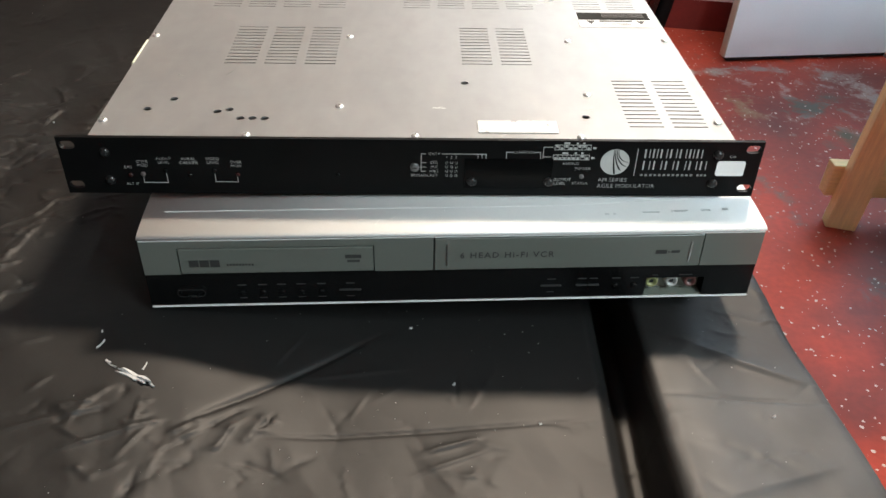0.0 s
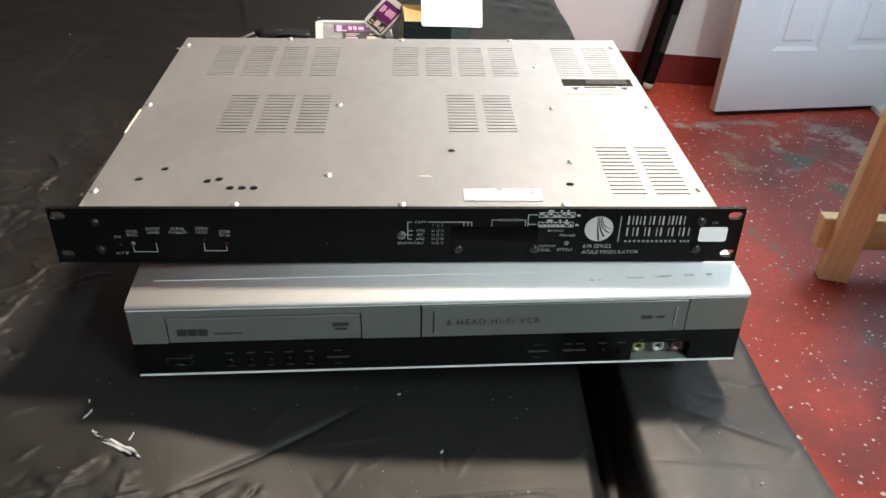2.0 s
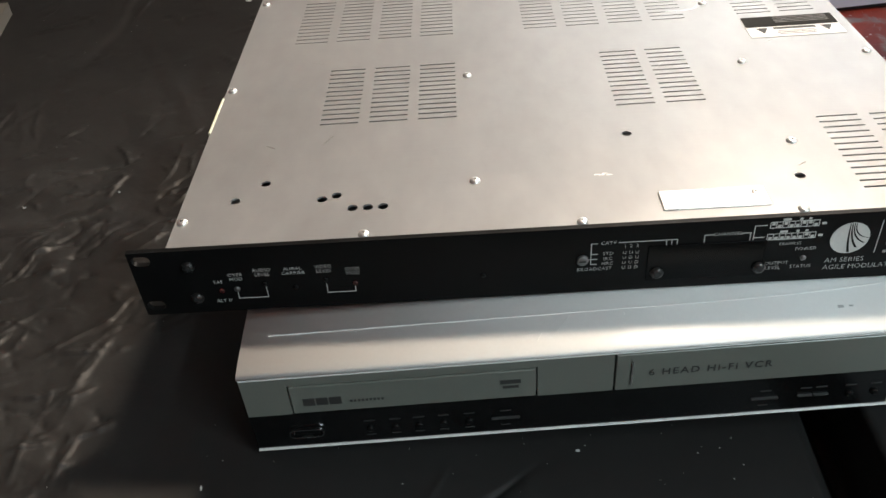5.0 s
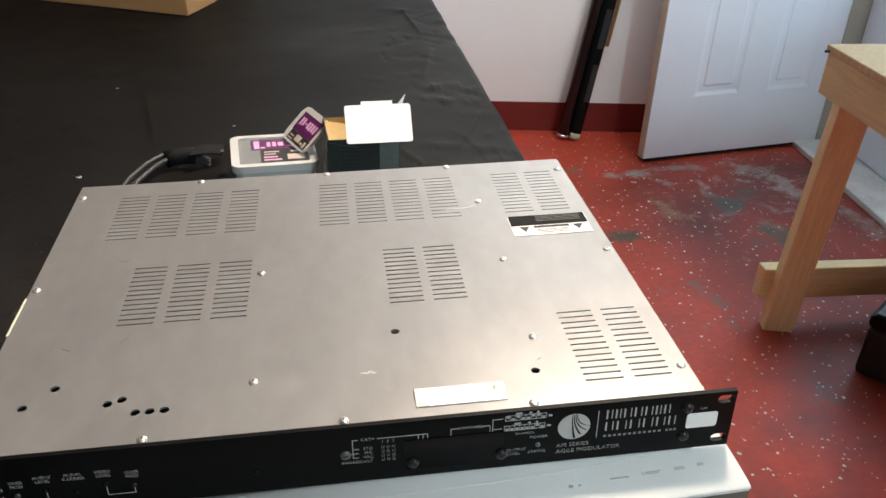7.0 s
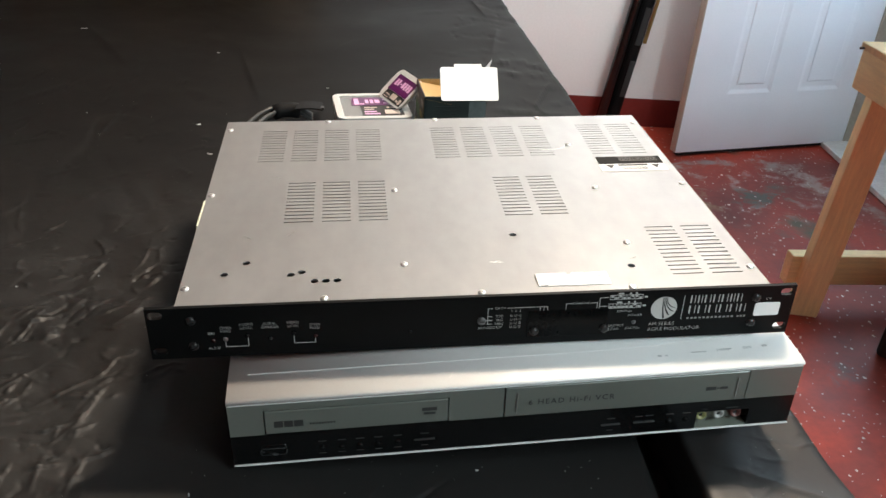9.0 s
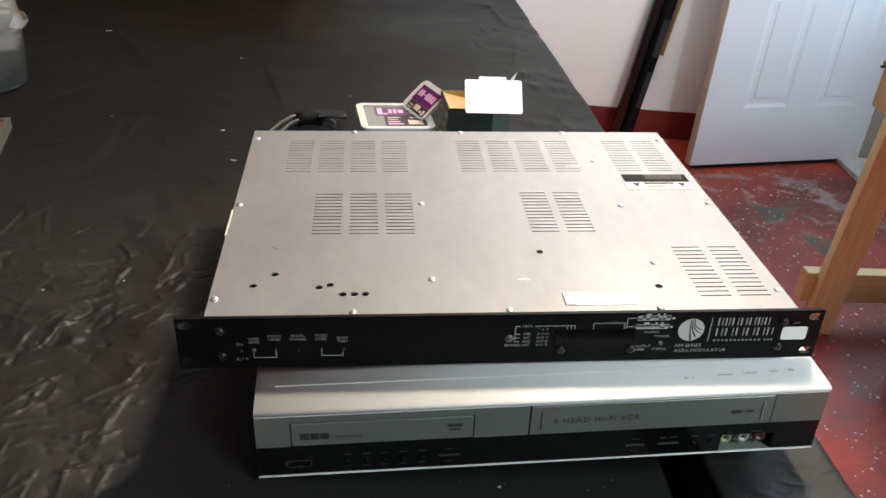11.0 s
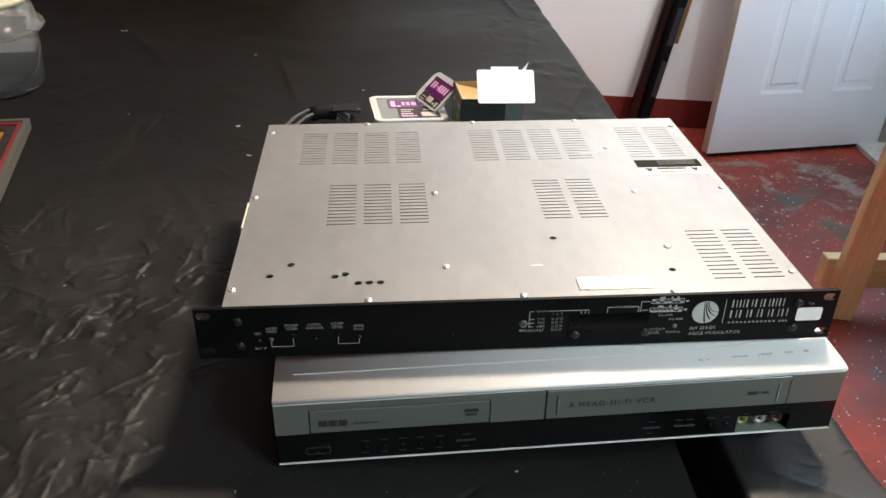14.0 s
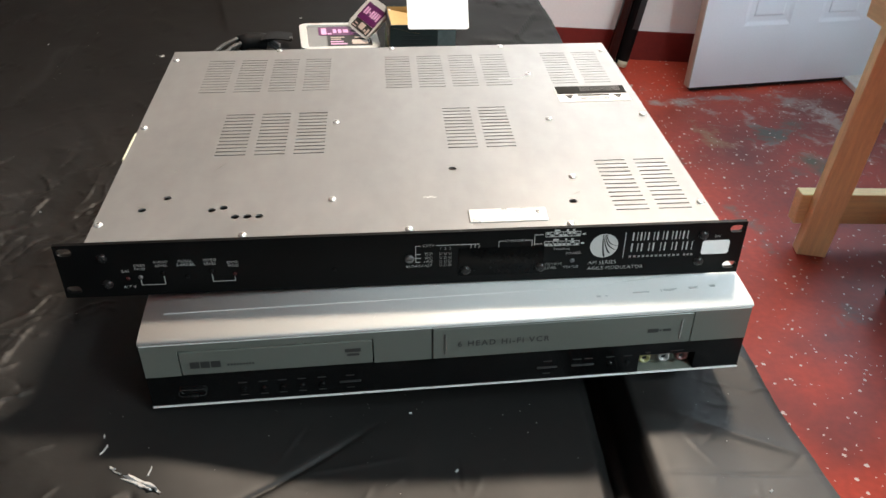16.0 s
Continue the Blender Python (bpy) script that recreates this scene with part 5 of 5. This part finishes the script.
# cardboard box at the far side
dx, dy = -0.375, 0.145
yaw = math.degrees(math.atan2(-dy, -dx)) + 0
carb = thing("cardboard_box", pose(-0.247, 1.237, on_sheet(-0.247, 1.237) + 0.001, 0, 0, yaw), "plain brown cardboard box standing at the back of the table", "box")
part("box_body", box(-0.66, 0.0, 0.0, 0.30, 0.0, 0.22, bevel=0.003), M_CARDBOARD, carb)
part("box_flap", box(-0.655, -0.005, 0.002, 0.148, 0.221, 0.225), M_CARDBOARD, carb)
part("box_flap", box(-0.655, -0.005, 0.152, 0.298, 0.221, 0.225), M_CARDBOARD, carb)

# lidded clear container
jar = thing("clear_container", pose(-0.668, 0.718, on_sheet(-0.668, 0.718)) @ Matrix.Diagonal((1.05, 1.05, 1.0, 1)), "round clear plastic container with a cream lid", "container")
part("container_body", turned([(0.066, 0.0), (0.071, 0.003), (0.073, 0.078), (0.080, 0.083), (0.083, 0.087), (0.080, 0.092), (0.073, 0.095), (0.071, 0.112), (0.064, 0.121), (0.060, 0.123), (0.0575, 0.121), (0.0615, 0.118), (0.067, 0.110), (0.069, 0.094), (0.069, 0.080), (0.067, 0.006), (0.0001, 0.004)], 48, False), M_JAR, jar, smooth=True)
lidj = part("container_lid", turned([(0.060, 0.119), (0.067, 0.122), (0.0685, 0.127), (0.066, 0.131), (0.061, 0.130), (0.058, 0.134), (0.050, 0.1355), (0.0001, 0.136)], 40, False), M_CREAM, jar, "cream plastic lid", True)
part("fine_print", bars([(-0.012, 0.012, -0.002, 0.002), (-0.008, 0.008, 0.006, 0.009)], 0.1362, 0.1366), M_GREYPRINT, lidj)

# shallow printed tray
tr_ = thing("game_tray", pose(-0.562, 0.567, on_sheet(-0.562, 0.567), 0, 0, 10.0), "shallow tray with a grey rim, red border and orange inside", "tray")
th = 0.014
rim = bmesh.new()
for spec in ((-0.30, 0.0, -0.007, 0.0, 0, th), (-0.007, 0.0, -0.26, -0.007, 0, th), (-0.30, -0.293, -0.26, -0.007, 0, th), (-0.293, -0.007, -0.26, -0.253, 0, th)):
    box(*spec, bm=rim)
part("tray_rim", rim, M_GREYRIM, tr_)
rd = bmesh.new()
for spec in ((-0.293, -0.007, -0.013, -0.007, 0, th - 0.002), (-0.013, -0.007, -0.253, -0.013, 0, th - 0.002)):
    box(*spec, bm=rd)
part("red_border", rd, M_REDLINE, tr_)
db = bmesh.new()
for spec in ((-0.293, -0.013, -0.026, -0.013, 0, th - 0.005), (-0.026, -0.013, -0.253, -0.026, 0, th - 0.005)):
    box(*spec, bm=db)
part("dark_border", db, M_DARK, tr_)
part("printed_base", box(-0.293, -0.026, -0.253, -0.026, 0, th - 0.007), M_ORANGE, tr_)


# flakes and crumbs
def flake(x, y, l, w, a, seed, h=0.0012):
    """A torn scrap with a ragged outline and curled ends."""
    r = random.Random(seed)
    bm = bmesh.new()
    n = 18
    lo, hi = [], []
    for k in range(n):
        t = 2 * math.pi * k / n
        rad = r.uniform(0.62, 1.12) * (0.75 if k % 5 == 0 else 1)
        square = max(abs(math.cos(t)), abs(math.sin(t))) ** -0.7
        p = (l * rad * square * math.cos(t), w * rad * square * math.sin(t))
        lo.append(bm.verts.new((*p, 0)))
        hi.append(bm.verts.new((p[0] * 0.94, p[1] * 0.94, h * (0.35 + 1.0 * r.random() * abs(math.cos(t))))))
    mid = bm.verts.new((0, 0, h * 0.5))
    for k in range(n):
        bm.faces.new((lo[k], lo[(k + 1) % n], hi[(k + 1) % n], hi[k]))
        bm.faces.new((hi[k], hi[(k + 1) % n], mid))
    bm.faces.new(lo)
    ob = part("paint_flake", bm, M_CRUMB, at=pose(x, y, on_sheet(x, y) + 0.0002, 0, 0, a))
    return tagged(ob, "small white flake lying on the black sheeting", "debris", "flakes on the sheeting")


flake(-0.179, -0.106, 0.0140, 0.0033, -27, 1, 0.0022)
flake(-0.1955, -0.0975, 0.0040, 0.0006, -28, 2, 0.001)
flake(-0.1665, -0.1115, 0.0030, 0.0010, -40, 3, 0.001)
for k, (x, y, l, w, a) in enumerate(((-0.199, -0.094, 0.0026, 0.0009, -30), (-0.208, -0.078, 0.0045, 0.0008, 70), (-0.211, -0.066, 0.002, 0.0006, 100), (-0.1745, -0.096, 0.0042, 0.0006, 80), (-0.296, 0.582, 0.0034, 0.0024, 20), (-0.270, 0.492, 0.0038, 0.0015, -20), (-0.307, 0.877, 0.0022, 0.0015, 0), (-0.127, 0.728, 0.002, 0.0015, 0), (-0.543, 0.981, 0.006, 0.0011, 15), (0.002, -0.030, 0.0014, 0.001, 0), (0.033, -0.085, 0.0016, 0.001, 50), (-0.41, 0.20, 0.0016, 0.0012, 0), (-0.34, 0.22, 0.0010, 0.0008, 0), (-0.45, 0.62, 0.0010, 0.0008, 0), (-0.06, -0.19, 0.0016, 0.0011, 0), (0.24, -0.13, 0.0015, 0.0011, 30), (0.09, -0.12, 0.0012, 0.001, 0))):
    flake(x, y, l, w, a, 10 + k)

# dust and specks over the near sheeting
dust = bmesh.new()
rnd = random.Random(31)
for k in range(230):
    x, y = rnd.uniform(-0.22, 0.27), rnd.uniform(-0.24, 0.0)
    if k > 150:
        x, y = rnd.uniform(-0.55, -0.25), rnd.uniform(-0.1, 0.75)
    r, z = 0.00020 + 0.00042 * rnd.random() ** 3, on_sheet(x, y)
    lo = [dust.verts.new((x + r * c * rnd.uniform(0.7, 1.3), y + r * d * rnd.uniform(0.7, 1.3), z + 0.0002)) for c, d in ((1, 0), (0, 1), (-1, 0), (0, -1))]
    tip = dust.verts.new((x, y, z + 0.0006))
    for i in range(4):
        dust.faces.new((lo[i], lo[(i + 1) % 4], tip))
tagged(part("dust", dust, M_CRUMB), "pale dust specks scattered over the black sheeting", "dust", kind="stuff")

# ---------------------------------------------------------------- the bench and what stands round it
bench = thing("wooden_workbench", pose(0, 0, 0), "pine workbench with a plywood top and timber legs", "workbench")
BX, BY, BZ = 1.056, 1.252, 0.752
part("benchtop", box(BX - 0.004, BX + 0.68, BY - 1.30, BY + 0.004, BZ - 0.016, BZ, bevel=0.0015, seg=1), M_PLY, bench, "pale plywood top")


def timber(length, a, b, m, name, lab=""):
    """Sawn timber of section a x b, its grain along local z."""
    return part(name, box(-a / 2, a / 2, -b / 2, b / 2, 0, length, bevel=0.003), M_PINE, bench, lab, at=m)


timber(1.29, 0.038, 0.089, pose(BX + 0.019, BY, BZ - 0.0615, 90, 0, 0), "apron")
timber(0.66, 0.089, 0.038, pose(BX + 0.040, BY - 0.020, BZ - 0.0615, 0, 90, 0), "apron")
timber(0.648, 0.077, 0.040, pose(1.132, 1.276, 0.0, 0, 3.0, -9), "leg")
timber(0.648, 0.045, 0.070, pose(1.126, 0.10, 0.0, 0, 0, 0), "leg")
timber(0.648, 0.045, 0.070, pose(1.70, 1.24, 0.0, 0, 0, 0), "leg")
timber(0.648, 0.045, 0.070, pose(1.70, 0.10, 0.0, 0, 0, 0), "leg")
timber(0.66, 0.089, 0.038, pose(1.078, 1.318, 0.1185, 0, 90, -1.0), "stretcher")
part("nail", turned([(0.003, 0), (0.003, 0.012), (0.0001, 0.013)], 8, False), M_DARK, bench, at=pose(BX - 0.002, BY - 0.01, BZ - 0.012, 0, -90, 0))

case = thing("black_case", pose(1.235, 1.085, 0, 0, 0, 38), "closed black case on the floor under the bench", "case")
part("case_body", box(0.0, 0.30, -0.32, 0.0, 0.0, 0.13, bevel=0.012), M_RUBBER, case)
part("case_lid", box(-0.004, 0.304, -0.324, 0.004, 0.132, 0.170, bevel=0.012), M_BLACKPLASTIC, case)

# poles in the corner behind the table
poles = thing("leaning_poles", pose(0.905, 2.515, 0.0, 0, 0, 0), "bundle of black poles with a bamboo cane against the wall", "poles")
LEANP = Matrix.Rotation(radians(9.0), 4, "Y") @ Matrix.Rotation(radians(-3.0), 4, "X")
for x, y, r, mt, lab, ln in ((-0.020, 0.0, 0.021, M_POLE, "glossy black pole", 1.5), (0.026, 0.004, 0.024, M_FABRIC, "black fabric-wrapped pole", 1.5)):
    p = part("pole", turned([(r * 0.8, 0.012), (r, 0.02), (r, ln), (r * 0.8, ln + 0.01)], 18), mt, poles, lab, True, LEANP @ pose(x, y, 0))
part("pole_foot", turned([(0.020, 0.010), (0.022, 0.020), (0.022, 0.034)], 14), M_CREAM, poles, "cream plastic foot", True, LEANP @ pose(0.026, 0.0, 0))
part("pole_foot", turned([(0.012, 0.010), (0.021, 0.014), (0.0215, 0.022)], 14), M_STEEL, poles, "steel foot", True, LEANP @ pose(-0.020, 0.0, 0))
part("label_strip", box(-0.006, 0.014, -0.0255, -0.0235, 0.16, 0.30), M_DIMPRINT, poles, at=LEANP @ pose(0.026, 0.004, 0))
part("label_strip", box(-0.010, 0.012, -0.0255, -0.0235, 0.36, 0.50), M_DIMPRINT, poles, at=LEANP @ pose(0.026, 0.004, 0))
part("cane", turned([(0.007, 0.37), (0.007, 1.6)], 10), M_CANE, poles, "yellow bamboo cane", True, LEANP @ pose(0.058, -0.002, 0))

# ceiling lamps, the first a batten added for the wall fill
for nm, m, hw, hd, lab in (("rear_lamp_fixture", pose(1.06, 1.48, 2.45), 0.53, 0.06, "added white batten for the wall fill light, unseen under the ceiling"), ("tube_lamp_fixture", pose(1.12, -1.40, 2.45, 0, 0, 90), 0.62, 0.05, "white batten lamp under the ceiling over the bench")):
    fx = thing(nm, m, lab, "lamp", "ceiling lamps")
    part("batten", box(-hw, hw, -hd, hd, -0.075, 0.0, bevel=0.004), M_CEIL, fx)
hooded = thing("hood_lamp", HUNG, "white metal hood lamp hung over the table", "lamp", "ceiling lamps")
shade = box(-0.21, 0.21, -0.075, 0.075, 0.004, 0.085)
for v in shade.verts:
    if v.co.z > 0.05:
        v.co.x, v.co.y = v.co.x * 0.86, v.co.y * 0.45
part("hood", shade, M_CEIL, hooded)
